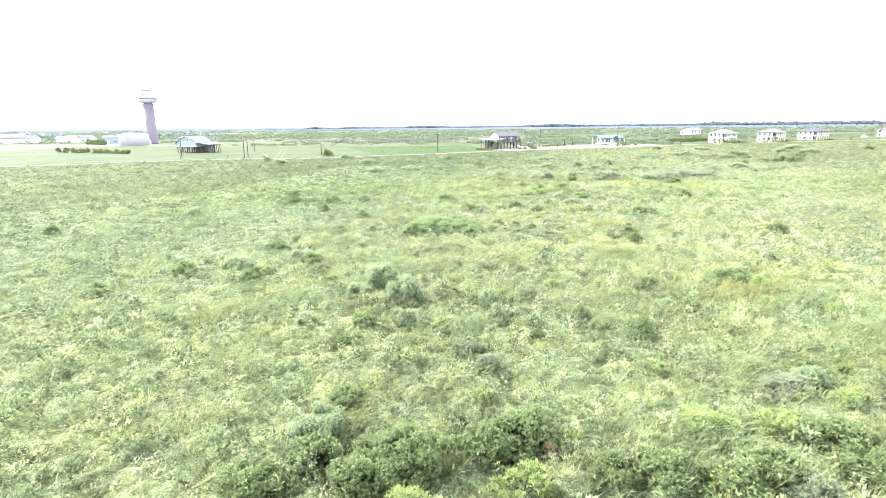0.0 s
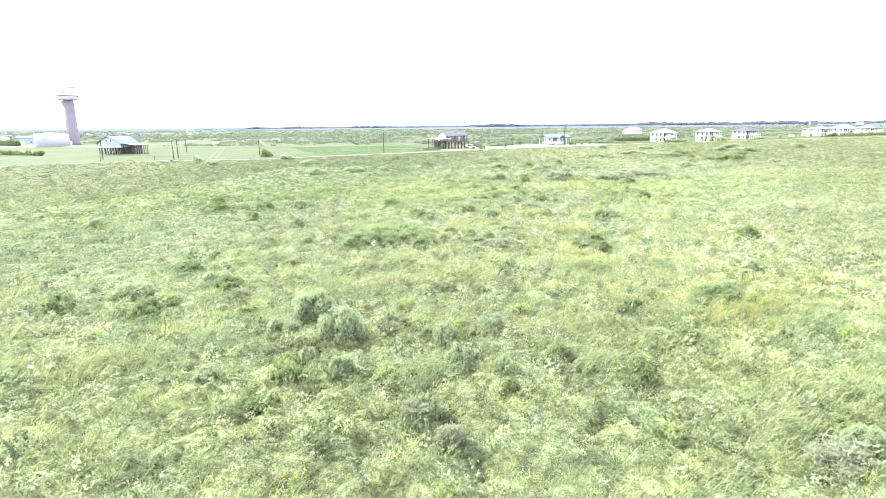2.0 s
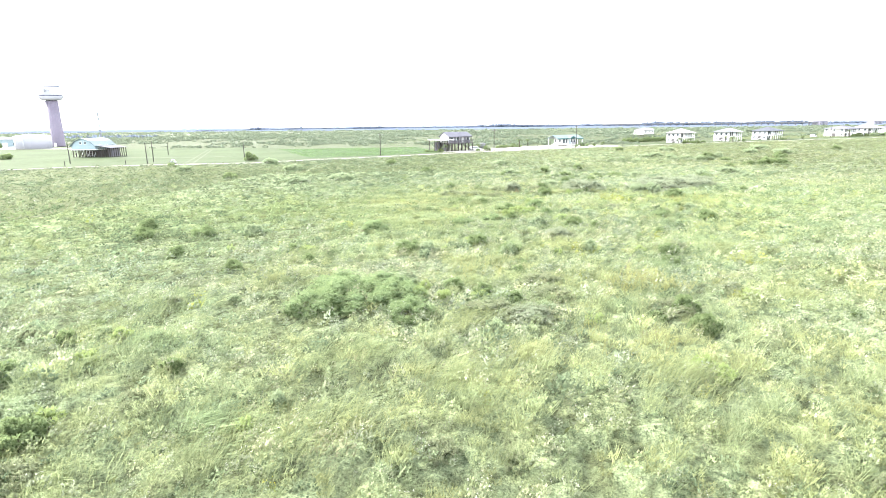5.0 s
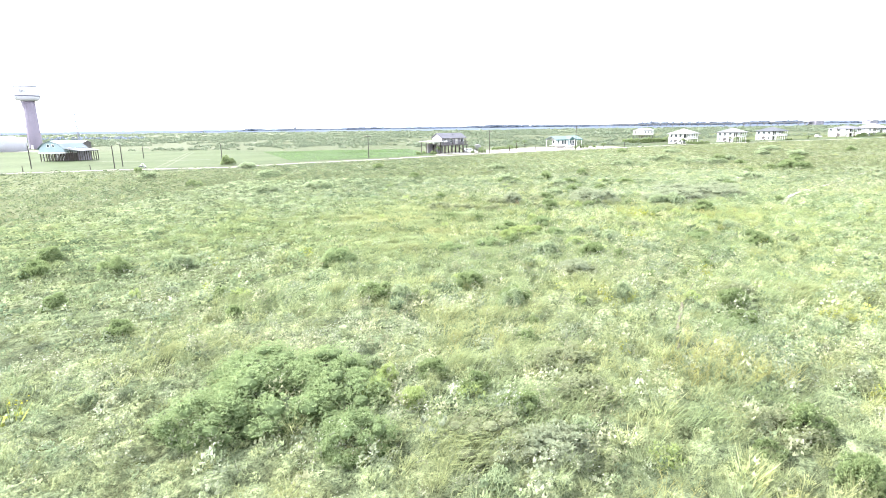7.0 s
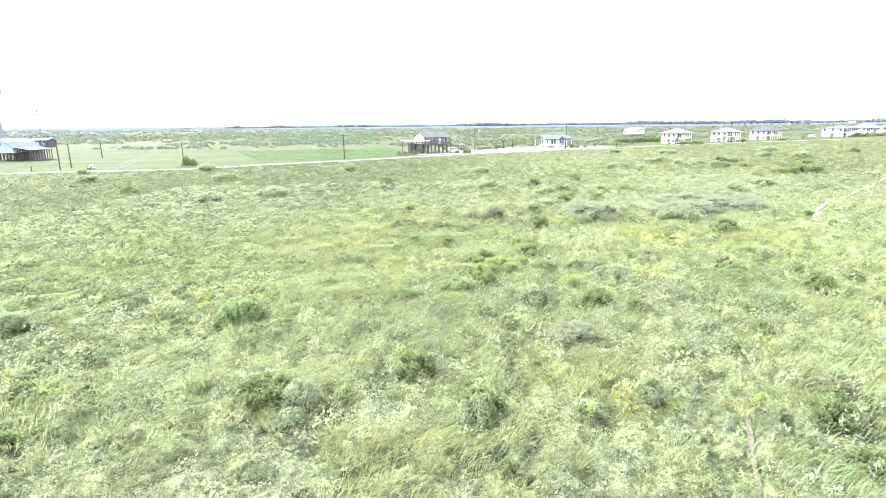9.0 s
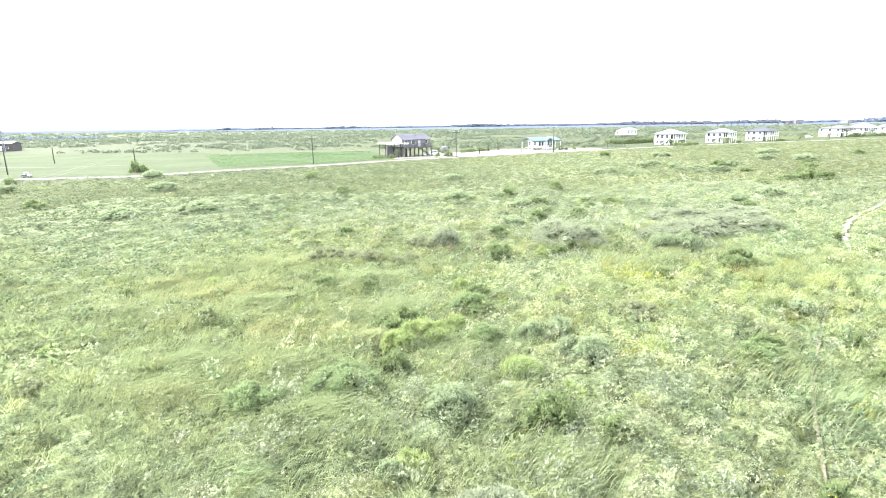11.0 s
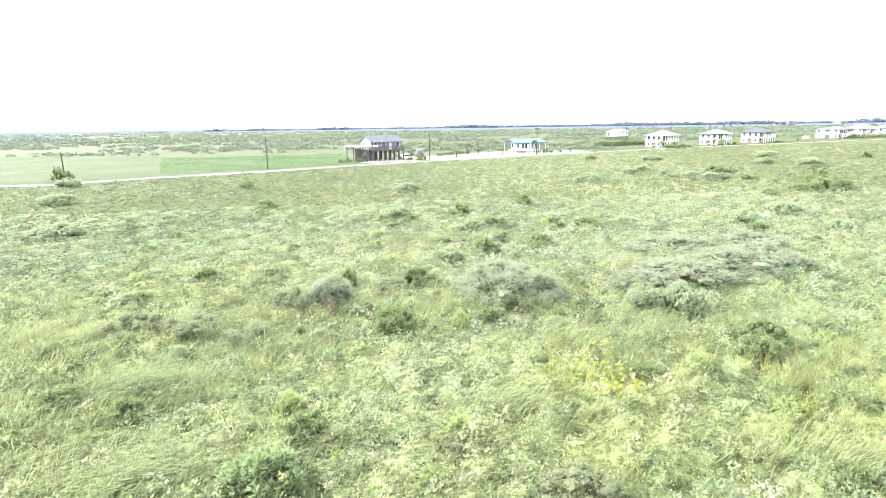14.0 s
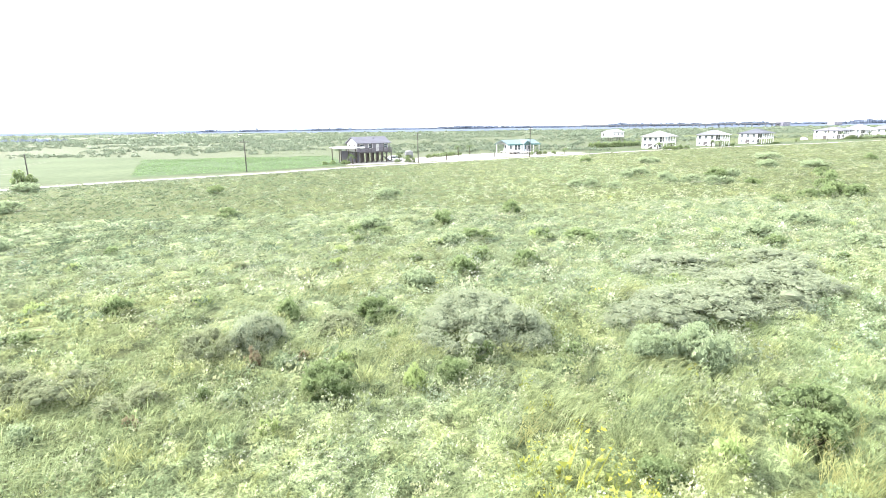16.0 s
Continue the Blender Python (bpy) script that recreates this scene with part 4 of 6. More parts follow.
def shrub_model(kind, seed, coarse=0):
    """Leaf and twig meshes of a shrub two metres wide and about one and a half high."""
    rng = np.random.default_rng(seed)
    spec = {
        "grey": (30, 360, 0.048, (0.19, 0.235, 0.135), (0.275, 0.325, 0.196), 0.3, 0.68, 0.4),
        "dark": (26, 180, 0.07, (0.115, 0.152, 0.07), (0.205, 0.255, 0.118), 0.4, 0.58, 0.5),
        "feather": (34, 210, 0.07, (0.148, 0.198, 0.094), (0.228, 0.284, 0.142), 0.8, 0.55, 0.25),
        "dry": (24, 150, 0.062, (0.16, 0.178, 0.104), (0.22, 0.242, 0.142), 0.6, 0.45, 0.25),
        "silver": (38, 200, 0.066, (0.195, 0.222, 0.146), (0.236, 0.264, 0.176), 0.8, 0.55, 0.25),
        "rust": (12, 120, 0.06, (0.185, 0.15, 0.098), (0.265, 0.225, 0.145), 1.2, 0.6, 0.25),
        "lime": (16, 180, 0.07, (0.201, 0.256, 0.098), (0.287, 0.342, 0.144), 1.6, 0.55, 0.18),
    }[kind]
    lobes, per, size, dark, light, up, lift, plump = spec
    if coarse == 2:
        lobes, per, size = int(lobes * 1.5), int(per * 1.7), size * 0.44
    if coarse == 1:
        lobes, per, size = lobes * 3 // 4, per // 3, size * 1.6
    ang = rng.uniform(0, 2 * math.pi, lobes)
    rad = np.sqrt(rng.uniform(0, 1, lobes)) * 0.78
    zz = (1 - rad ** 2) * rng.uniform(0.55, 1.1, lobes) * lift + 0.22
    skirt = rng.uniform(0, 1, lobes) < (0.6 if coarse == 2 else 0.4)
    rad = np.where(skirt, rng.uniform(0.55, 0.85, lobes), rad)
    zz = np.where(skirt, rng.uniform(0.08, 0.28, lobes), zz)
    centres = np.stack([rad * np.cos(ang), rad * np.sin(ang), zz], 1)
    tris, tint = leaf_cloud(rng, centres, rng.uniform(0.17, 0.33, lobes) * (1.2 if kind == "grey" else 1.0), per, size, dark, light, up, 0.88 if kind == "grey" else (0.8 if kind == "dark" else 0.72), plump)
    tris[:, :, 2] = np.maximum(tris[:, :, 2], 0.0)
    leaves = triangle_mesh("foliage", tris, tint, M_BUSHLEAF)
    bm = bmesh.new()
    for c in centres[::2]:
        root = Vector((c[0] * 0.15, c[1] * 0.15, -0.1))
        mid = Vector((c[0] * 0.6, c[1] * 0.6, c[2] * 0.55))
        thick = 0.4 if coarse == 2 else 1.0
        tube(bm, root, mid, 0.02 * thick, 0.013 * thick, 4)
        tube(bm, mid, c, 0.013 * thick, 0.005 * thick, 4)
    twigs = bpy.data.meshes.new("branchwork")
    bm.to_mesh(twigs)
    bm.free()
    twigs.materials.append(M_TWIG)
    return leaves, twigs


KINDS = ("grey", "dark", "feather", "dry", "silver", "lime", "rust")
SHRUBS = {(k, c): [shrub_model(k, 10 * i + j, c) for j in range(4)] for i, k in enumerate(KINDS) for c in (0, 1)}
SHRUBS.update({(k, 2): [shrub_model(k, 300 + 10 * i + j, 2) for j in range(3)] for i, k in enumerate(("silver", "feather", "dry", "dark"))})
SHRUB_LABEL = {
    "grey": "rounded grey-green coastal shrub with dense fine leaves",
    "dark": "dark green leafy shrub standing in the meadow",
    "feather": "sprawling blue-green feathery shrub low over the grass",
    "dry": "half-dry grey-brown shrub with sparse leaves",
    "silver": "broad silvery wind-combed shrub with fine pale leaves",
    "lime": "bright lime-green upright herb clump in the meadow",
    "rust": "withered reddish-brown herb among the green meadow plants",
}
shrub_rng = random.Random(7)


def shrub(kind, x, y, width, height, depth=None, group="meadow shrubs"):
    leaves, twigs = shrub_rng.choice(SHRUBS[(kind, 2 if width > 2.9 and (y < 112 or width > 4) and (kind, 2) in SHRUBS else int(y > 105))])
    s = new("shrub")
    tagged(s, SHRUB_LABEL[kind], "shrub", group)
    d = depth or width * shrub_rng.uniform(0.8, 1.0)
    s.matrix_world = Matrix.Translation((x, y, float(hump(x, y)) + 0.02)) @ Matrix.Diagonal((width / 2, d / 2, (height + (0.3 if y < 108 else 0.1)) / 1.15, 1)) @ pose(0, 0, 0, 0, 0, shrub_rng.uniform(0, 360))
    for n, me in (("foliage", leaves), ("branchwork", twigs)):
        o = new(n, me)
        o.parent = s
    return s


def rows(text):
    """Shrubs written as kind x y width height, one after another."""
    w = text.split()
    for i in range(0, len(w), 5):
        shrub(w[i], *[float(v) for v in w[i + 1:i + 5]])


# shrubs that stand out, near to far along the flight
rows("""
dark -0.6 16.0 3.2 1.1  dark 3.4 17.1 2.6 1.0  grey -3.5 17.1 2.0 0.9  dark 10.6 15.2 2.6 0.9  silver 11.3 14.3 1.8 0.7
dark 10.9 26.6 1.8 0.7  dark 7.7 27.6 1.0 0.7  silver 14.3 20.3 2.2 0.8  grey 15.7 20.8 1.6 0.7  silver 1.9 24.4 1.4 0.7
grey -1.4 32.0 2.3 1.55  grey -3.1 34.8 2.5 1.5  grey 3.6 30.8 1.2 1.0  grey -1.0 28.2 1.1 0.8  grey -4.3 32.6 1.6 0.9
dry 1.1 32.9 2.0 0.7  dry -4.1 30.6 2.0 0.6  feather 20.0 35.2 3.2 1.1  lime 21.1 33.3 2.0 0.9  dark 14.8 29.2 1.4 0.7
""")
rows("""
dark -17.5 37.8 2.0 1.0  dark -12.4 36.9 1.6 0.9  grey -14.7 40.1 2.6 0.8  grey -10.3 42.2 2.4 0.8  dark -21.0 33.5 1.2 0.8
dry -8.0 39.0 2.2 0.7  dry -6.2 43.0 2.4 0.7  grey 13.4 29.5 1.3 0.7  dark 5.5 25.7 1.0 0.6  dark -38.2 53.3 1.6 1.2
feather 0.7 53.7 5.4 1.5  feather -1.3 52.7 3.6 1.3  feather 3.8 51.1 3.0 1.1  feather 3.3 53.9 3.4 1.2  feather -0.1 56.4 4.6 1.2  feather 2.5 55.8 3.8 1.2  dry 8.3 50.8 4.0 0.9
dark 18.4 49.9 1.8 0.9  dark 9.5 52.1 1.6 0.8  silver 10.0 49.7 2.6 0.7  lime 5.7 53.3 1.4 0.8  lime 4.8 55.2 1.2 0.7
""")
rows("""
dark -19.7 74.2 2.2 1.2  dark -14.4 74.2 2.2 1.2  grey -10.1 74.8 1.8 0.9  dark -21.2 78.5 2.2 1.2  feather 1.1 75.0 2.8 1.3
dark 9.9 67.2 2.0 1.1  dark 11.9 63.8 2.2 1.1  dark 4.2 66.0 2.4 1.0  grey 5.7 65.3 1.6 0.9  dry 17.7 68.8 3.0 1.1
dark 20.5 74.0 2.0 1.2  dark 22.3 72.8 1.4 0.8  dry 25.2 63.2 2.2 0.8  dark 22.7 59.2 1.9 0.6  dark 34.4 74.3 2.2 1.3
feather 13.3 77.7 3.4 1.0  feather 10.0 76.9 2.4 0.9  grey 23.8 79.0 2.4 0.8  dark 26.7 68.9 1.2 0.7  grey 17.2 75.5 2.2 0.8
""")
rows("""
silver 30.2 100.3 5.0 1.9  silver 32.3 100.1 4.4 1.8  silver 31.1 102.7 5.4 1.9  silver 43.0 101.8 7.0 1.6  silver 47.5 103.5 7.5 1.7  silver 51.3 105.1 6.5 1.6
silver 39.7 100.7 5.0 1.2  silver 53.8 109.8 7.0 1.6  silver 46.9 109.5 7.0 1.4  grey 39.5 96.4 2.6 1.6  grey 37.7 96.9 2.2 1.3
dark 40.4 91.7 3.0 1.4  dark 39.3 90.5 2.2 1.1  dry 18.6 100.9 3.2 1.6  silver 20.6 101.5 3.0 1.8  dry 17.1 96.4 2.6 1.0
dry 11.1 98.6 3.2 1.3  dry 14.0 97.9 3.6 1.2  dark 24.1 96.4 2.2 1.3  dark 21.5 105.3 1.4 1.0  lime 27.3 96.1 1.2 0.9
""")
rows("""
dark 16.0 83.6 2.6 1.1  lime 17.4 82.4 2.2 1.0  feather 19.8 85.1 2.6 1.1  dry 28.4 83.2 3.0 0.9  dark 20.7 87.7 1.6 0.8
dark 32.3 112.9 2.4 1.4  dark 37.5 114.3 2.2 1.3  dark 34.5 116.1 2.0 1.1  grey 28.9 110.2 2.4 1.1  dry 24.2 103.0 2.6 1.0
dark 26.7 132.1 2.6 0.9  dark 27.3 127.2 2.2 0.9  dark 42.2 136.3 2.4 1.0  dark 26.1 104.8 2.4 1.0  dark 12.1 107.6 1.8 0.9
dark 35.4 122.6 3.4 1.3  grey 33.3 121.6 2.2 1.1  dark 44.5 120.6 3.6 1.2  dark 41.7 122.9 2.4 1.0  dark 33.5 129.9 2.8 1.7
dark 42.8 136.6 2.6 1.9  grey 26.4 130.1 3.0 1.3  dark 24.8 128.2 2.0 1.0  dark 88.8 139.7 4.0 2.2  dark 83.2 138.4 3.2 1.5  dark 93.3 140.9 3.2 1.6  dark 86.3 138.6 2.7 1.7  dark 90.9 139.3 2.9 1.9
""")
rows("""
dark 30.5 98.4 1.4 0.9  grey 48.4 120.7 3.2 1.0  dark 58.7 114.9 2.2 1.1  grey 61.2 119.8 3.6 1.4  grey 68.6 123.5 4.0 1.4
""")
# denser growth: a dark thicket at the start, and clumps along the way
rows("""
dark -4.7 14.7 2.2 1.0  dark -3.1 16.2 2.0 1.1  dark -1.4 15.1 2.2 1.0  dark 0.5 15.9 2.0 1.2  dark 2.2 16.5 1.8 1.1
dark 3.8 17.1 1.9 1.2  dark 7.6 15.3 2.4 0.8  dark 9.3 14.7 2.4 0.8  dark 14.1 16.8 2.4 0.9  dark 13.7 15.1 2.4 0.9
dark 6.1 15.3 1.6 0.7  lime 3.3 14.8 2.0 0.8  lime 10.2 17.7 2.6 0.7  lime 12.7 17.8 2.4 0.7  lime -0.2 13.6 2.2 0.7
grey -3.4 18.0 2.0 0.8  dark -3.2 27.8 1.4 0.8  dark 8.4 28.2 1.2 0.8  dark -2.8 19.8 1.8 0.8  silver 2.9 22.6 1.4 0.7
""")
rows("""
dark -12.2 35.8 1.4 1.0  dark -9.3 41.0 2.0 0.9  dark -13.4 45.7 2.2 0.9  grey 3.9 28.4 1.2 0.8  grey 6.0 32.2 1.4 0.7
dark 14.0 33.6 1.6 0.8  dark 18.0 47.3 1.6 0.9  dark 23.5 61.5 1.8 1.0  dark 33.2 51.6 2.2 1.0  grey -29.3 64.6 2.4 1.0
dry 12.2 55.8 2.8 0.8  dry 12.1 53.0 2.6 0.8  dark 6.7 55.5 1.4 0.8  dark 8.2 54.0 1.4 0.7  dry 17.8 50.0 2.8 0.7
dark -13.9 66.4 1.6 0.9  dark -8.3 61.7 1.6 0.8  dry 22.7 52.4 2.6 0.8  dark 29.0 96.6 1.6 0.9  grey 66.5 114.3 2.6 1.2
""")
rows("""
dark 35.8 82.4 1.5 0.8  dark 33.6 89.4 1.6 0.8  grey 23.6 81.5 1.6 0.7  grey 22.0 81.3 1.4 0.7  feather 30.9 77.3 2.2 0.8
lime 16.6 82.2 2.0 0.9  lime 15.5 81.1 1.6 0.8  feather 19.8 81.0 1.8 0.9  dark 11.6 91.2 1.8 0.8  dark 14.4 89.7 1.4 0.7
dark 5.6 86.2 1.6 0.8  dark 15.4 79.1 1.4 0.8  lime 19.9 89.5 1.0 0.7  dry 33.0 79.3 2.4 0.7  silver 17.6 69.5 2.6 0.9
dark 24.6 62.6 1.2 0.6  grey 18.3 63.6 1.4 0.8  dark 31.7 78.0 1.6 0.9  grey 11.7 63.1 1.6 0.9  rust 16.1 83.9 0.9 0.6  rust 20.7 99.5 0.8 0.7  rust 22.9 99.3 0.7 0.6  rust 17.7 95.0 0.7 0.5  rust 4.4 16.3 0.6 0.7  dark 36.0 77.8 1.2 0.6  dark 43.1 85.2 0.9 0.5  dark 26.4 48.0 0.7 0.5  grey 58.4 79.3 2.2 0.6  dark 40.1 51.6 1.0 0.4  dark 40.3 50.1 0.9 0.4  grey 37.7 52.2 0.9 0.4  dark 94.4 147.9 2.4 1.7  dark 86.5 111.9 1.6 0.8  grey 44.8 79.7 1.2 0.4  grey 89.5 109.9 1.3 0.5  grey 92.9 107.9 1.9 0.6  grey 27.5 54.5 1.1 0.4
""")
# taller scrub near the lane
rows("""
grey 75.6 172.5 3.0 1.3  grey 81.1 177.3 4.0 1.4  grey 79.2 165.6 3.2 1.6  grey 77.5 160.7 2.6 1.2  grey 79.1 159.0 2.4 1.3
grey 81.8 161.2 3.0 1.4  grey 83.1 157.6 2.8 1.5  grey 85.2 157.0 2.6 1.3  grey 94.0 167.1 2.8 1.7  dark 88.1 154.5 3.0 1.3  grey 116.6 185.8 4.4 1.7
grey 59.9 159.1 3.0 1.2  grey 62.7 159.7 2.6 1.3  grey 65.2 156.4 2.8 1.1  dark 103.1 155.3 3.4 2.0  dark 78.2 137.0 2.6 1.0  dark 91.9 168.7 4.6 1.9  grey 29.3 153.6 4.0 1.4
dark 10.2 141.1 2.6 1.2  grey -6.9 126.9 5.0 1.3  grey -14.8 123.8 4.6 1.2  dark -29.1 133.4 3.0 1.4  grey -20.1 152.3 5.0 1.4
grey -45.8 154.6 4.0 1.3  dark 2.6 166.3 3.2 1.4  grey -31.2 177.3 5.0 1.5  dark 110.0 163.6 3.8 1.9  grey 123.8 180.7 6.0 1.8
""")
rows("""
dark -40.8 193.0 3.4 2.8  dark -39.4 194.3 2.6 2.0  dark -55.0 171.2 3.0 1.2  grey 99.3 206.2 6.0 1.6  dark 85.4 214.6 4.0 1.5
grey 137.3 210.7 7.0 1.7  dark 158.0 199.8 4.0 1.8  dark 38.8 230.1 2.2 1.6  dark 40.5 230.9 1.6 1.4  dark 35.9 230.2 1.8 1.2
""")


def small_clumps(n, seed):
    """Low single clumps strewn through the meadow along the flight."""
    r = random.Random(seed)
    for _ in range(n):
        y = 14 + 112 * r.random()
        x = float(np.interp(y, [0, 44, 60, 91, 205], [2, 6, 11, 31, 60])) + r.uniform(-1, 1) * (12 + 0.22 * y)
        kind = r.choices(("lime", "grey", "dark", "dry"), (0.36, 0.24, 0.22, 0.18))[0]
        leaves, twigs = r.choice(SHRUBS[(kind, 1)])
        w = r.uniform(0.7, 1.5)
        c = new("herb_clump")
        tagged(c, CLUMP_LABEL[kind], "herb clump", "low herb clumps")
        c.matrix_world = Matrix.Translation((x, y, float(hump(x, y)) + 0.08)) @ Matrix.Diagonal((w / 2, w / 2, r.uniform(0.5, 0.75), 1)) @ pose(0, 0, 0, 0, 0, r.uniform(0, 360))
        for name, me in (("foliage", leaves), ("branchwork", twigs)):
            o = new(name, me)
            o.parent = c


CLUMP_LABEL = {
    "lime": "low lime-green grassy herb clump in the meadow",
    "grey": "low grey-green fine-leaved herb clump in the meadow",
    "dark": "low dark green leafy herb clump in the meadow",
    "dry": "low half-dry brownish herb clump in the meadow",
}
small_clumps(190, 12)


def hedge(x0, y0, x1, y1, n, kind, w, h):
    for i in range(n):
        f = (i + 0.5) / n
        shrub(kind, x0 + (x1 - x0) * f + shrub_rng.uniform(-0.5, 0.5), y0 + (y1 - y0) * f + shrub_rng.uniform(-0.5, 0.5), w * shrub_rng.uniform(0.8, 1.2), h * shrub_rng.uniform(0.8, 1.15), None, "hedge plants")


hedge(122.1, 294.4, 151.6, 306.5, 14, "dark", 3.6, 2.6)
hedge(-173.9, 244.1, -135.5, 228.4, 9, "dark", 3.6, 2.4)
hedge(-133.2, 226.2, -128.9, 223.5, 2, "dark", 3.6, 2.6)
hedge(-203.1, 233.3, -186.8, 228.0, 3, "dark", 3.0, 1.7)
hedge(-239.7, 364.7, -217.1, 349.1, 5, "dark", 5.0, 4.2)
hedge(284.2, 331.5, 298.8, 336.1, 4, "dark", 3.4, 2.4)
hedge(301.9, 337.9, 350.4, 352.2, 9, "grey", 3.6, 2.2)
hedge(138.4, 266.0, 154.3, 272.0, 4, "dark", 2.6, 1.7)
hedge(46.4, 248.4, 59.9, 262.0, 7, "dark", 2.2, 1.4)
hedge(143.8, 270.6, 149.2, 273.2, 3, "dark", 2.2, 1.5)
hedge(177.2, 282.5, 182.7, 284.7, 2, "dark", 1.8, 1.2)
hedge(211.5, 297.0, 217.5, 300.5, 3, "dark", 2.2, 0.9)
hedge(81.3, 251.9, 93.0, 255.4, 4, "dark", 2.0, 1.2)
hedge(13.9, 228.1, 22.5, 229.0, 3, "dark", 2.4, 1.3)

# ---- meadow of grasses and herbs ----
TRAIL = [(17.5, 56.1), (18.9, 58.7), (20.9, 61.9), (22.5, 64.2), (26.4, 68.7), (30.2, 73.5), (33.3, 76.9), (36.7, 80.3), (42.5, 85.8), (47.8, 90.6), (52.6, 95.0), (55.3, 98.0), (59.0, 102.0), (64.1, 106.5), (68.9, 110.1), (75.2, 114.0), (83.4, 119.7), (94.5, 128.4), (105.6, 137.0)]
for stretch, width, sand in ((TRAIL[:4], 0.13, M_TRAIL), (TRAIL[3:11], 0.1, M_TRAIL), (TRAIL[10:], 0.4, M_SAND)):
    tagged(part("trail", ribbon(stretch, width, 0.03, 0.75, 0.4, 3, lambda x, y: float(hump(x, y))), sand), "narrow trodden sand trail winding through the meadow", "trail", "", "structure")


def trail_gap(x, y):
    """Distance from the trail on the plan."""
    best = np.full(np.shape(x), 1e9)
    for (ax, ay), (bx, by) in zip(TRAIL, TRAIL[1:]):
        dx, dy = bx - ax, by - ay
        f = np.clip(((x - ax) * dx + (y - ay) * dy) / (dx * dx + dy * dy), 0, 1)
        best = np.minimum(best, np.hypot(x - ax - f * dx, y - ay - f * dy))
    return best


def blades(rng, n, height, lean, width, spread):
    """A tuft of single blades."""
    a = rng.uniform(0, 2 * math.pi, n)
    r = spread * np.sqrt(rng.uniform(0, 1, n))
    base = np.stack([r * np.cos(a), r * np.sin(a), np.zeros(n)], 1)
    b = a + rng.normal(0, 0.6, n)
    h = height * rng.uniform(0.55, 1.15, n)
    tip = base + np.stack([np.cos(b) * lean * h, np.sin(b) * lean * h, h], 1) * rng.uniform(0.8, 1.1, (n, 1))
    t = rng.uniform(0, math.pi, n)
    side = np.stack([np.cos(t), np.sin(t), np.zeros(n)], 1) * width
    return np.stack([base - side, base + side, tip], 1)


def herbs(rng, n, m, height, radius, size, plump=0.36):
    """A leafy plant: n tufts of m leaves through a low dome, denser at its skin, and the tone of each leaf (lit tops
    painted paler).
    """
    d = rng.normal(size=(n, 3))
    d[:, 2] = np.abs(d[:, 2])
    d /= np.linalg.norm(d, axis=1)[:, None]
    k = rng.uniform(0.3, 1.0, (n, 1)) ** 0.5
    p = d * k * np.array([radius, radius, height * 0.85])
    # random per tuft, and paler upward: the lit tops put into the colour
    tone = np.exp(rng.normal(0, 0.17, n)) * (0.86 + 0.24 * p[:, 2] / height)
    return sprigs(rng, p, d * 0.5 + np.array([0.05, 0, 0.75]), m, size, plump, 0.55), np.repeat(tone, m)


def florets(rng, n, height, radius, size):
    """Small flower heads at the top of a clump."""
    a = rng.uniform(0, 2 * math.pi, n)
    r = radius * np.sqrt(rng.uniform(0, 1, n))
    p = np.stack([r * np.cos(a), r * np.sin(a), height * rng.uniform(0.8, 1.1, n)], 1)
    t = rng.normal(size=(n, 3)) * 0.4
    u = np.stack([np.cos(a), np.sin(a), t[:, 0]], 1) * size
    v = np.stack([-np.sin(a), np.cos(a), t[:, 1]], 1) * size
    return np.stack([p - u, p + u * 0.5 + v, p + u * 0.5 - v], 1)


def model(kind, detail, seed):
    """Triangles of one plant clump and, for each, 0 for green, 1 or 2 for a flower. detail 0 is the finest."""
    rng = np.random.default_rng(seed)
    n, m = ((16, 4), (10, 3), (7, 3))[detail]
    k = (1.0, 0.6, 0.36)[detail]
    w = (1.0, 1.5, 2.2)[detail]
    v = (1.08, 1.5, 1.75)[detail]

    def grass(count, height, lean, width, spread):
        t = blades(rng, max(4, int(count * k)), height, lean, width * w, spread)
        return t, np.exp(rng.normal(0, 0.15, len(t)))

    bits, code = [], 0
    if kind == "grass":
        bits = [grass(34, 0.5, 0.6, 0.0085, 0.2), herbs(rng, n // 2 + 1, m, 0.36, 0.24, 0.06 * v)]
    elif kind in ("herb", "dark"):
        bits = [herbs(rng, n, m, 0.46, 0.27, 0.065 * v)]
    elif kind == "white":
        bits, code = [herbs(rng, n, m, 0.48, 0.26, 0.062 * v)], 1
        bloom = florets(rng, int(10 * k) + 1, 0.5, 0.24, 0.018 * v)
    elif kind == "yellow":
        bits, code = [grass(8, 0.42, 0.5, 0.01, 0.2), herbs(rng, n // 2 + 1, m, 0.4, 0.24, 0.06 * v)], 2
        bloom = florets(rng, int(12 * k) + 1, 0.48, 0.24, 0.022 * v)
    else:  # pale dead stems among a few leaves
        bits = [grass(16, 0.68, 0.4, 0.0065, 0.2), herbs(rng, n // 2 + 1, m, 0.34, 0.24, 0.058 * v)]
    if code:
        bits.append((bloom, np.ones(len(bloom))))
    kinds = np.concatenate([np.full(len(t), code if code and i == len(bits) - 1 else 0) for i, (t, _) in enumerate(bits)])
    return np.concatenate([t for t, _ in bits]), kinds, np.concatenate([c for _, c in bits])


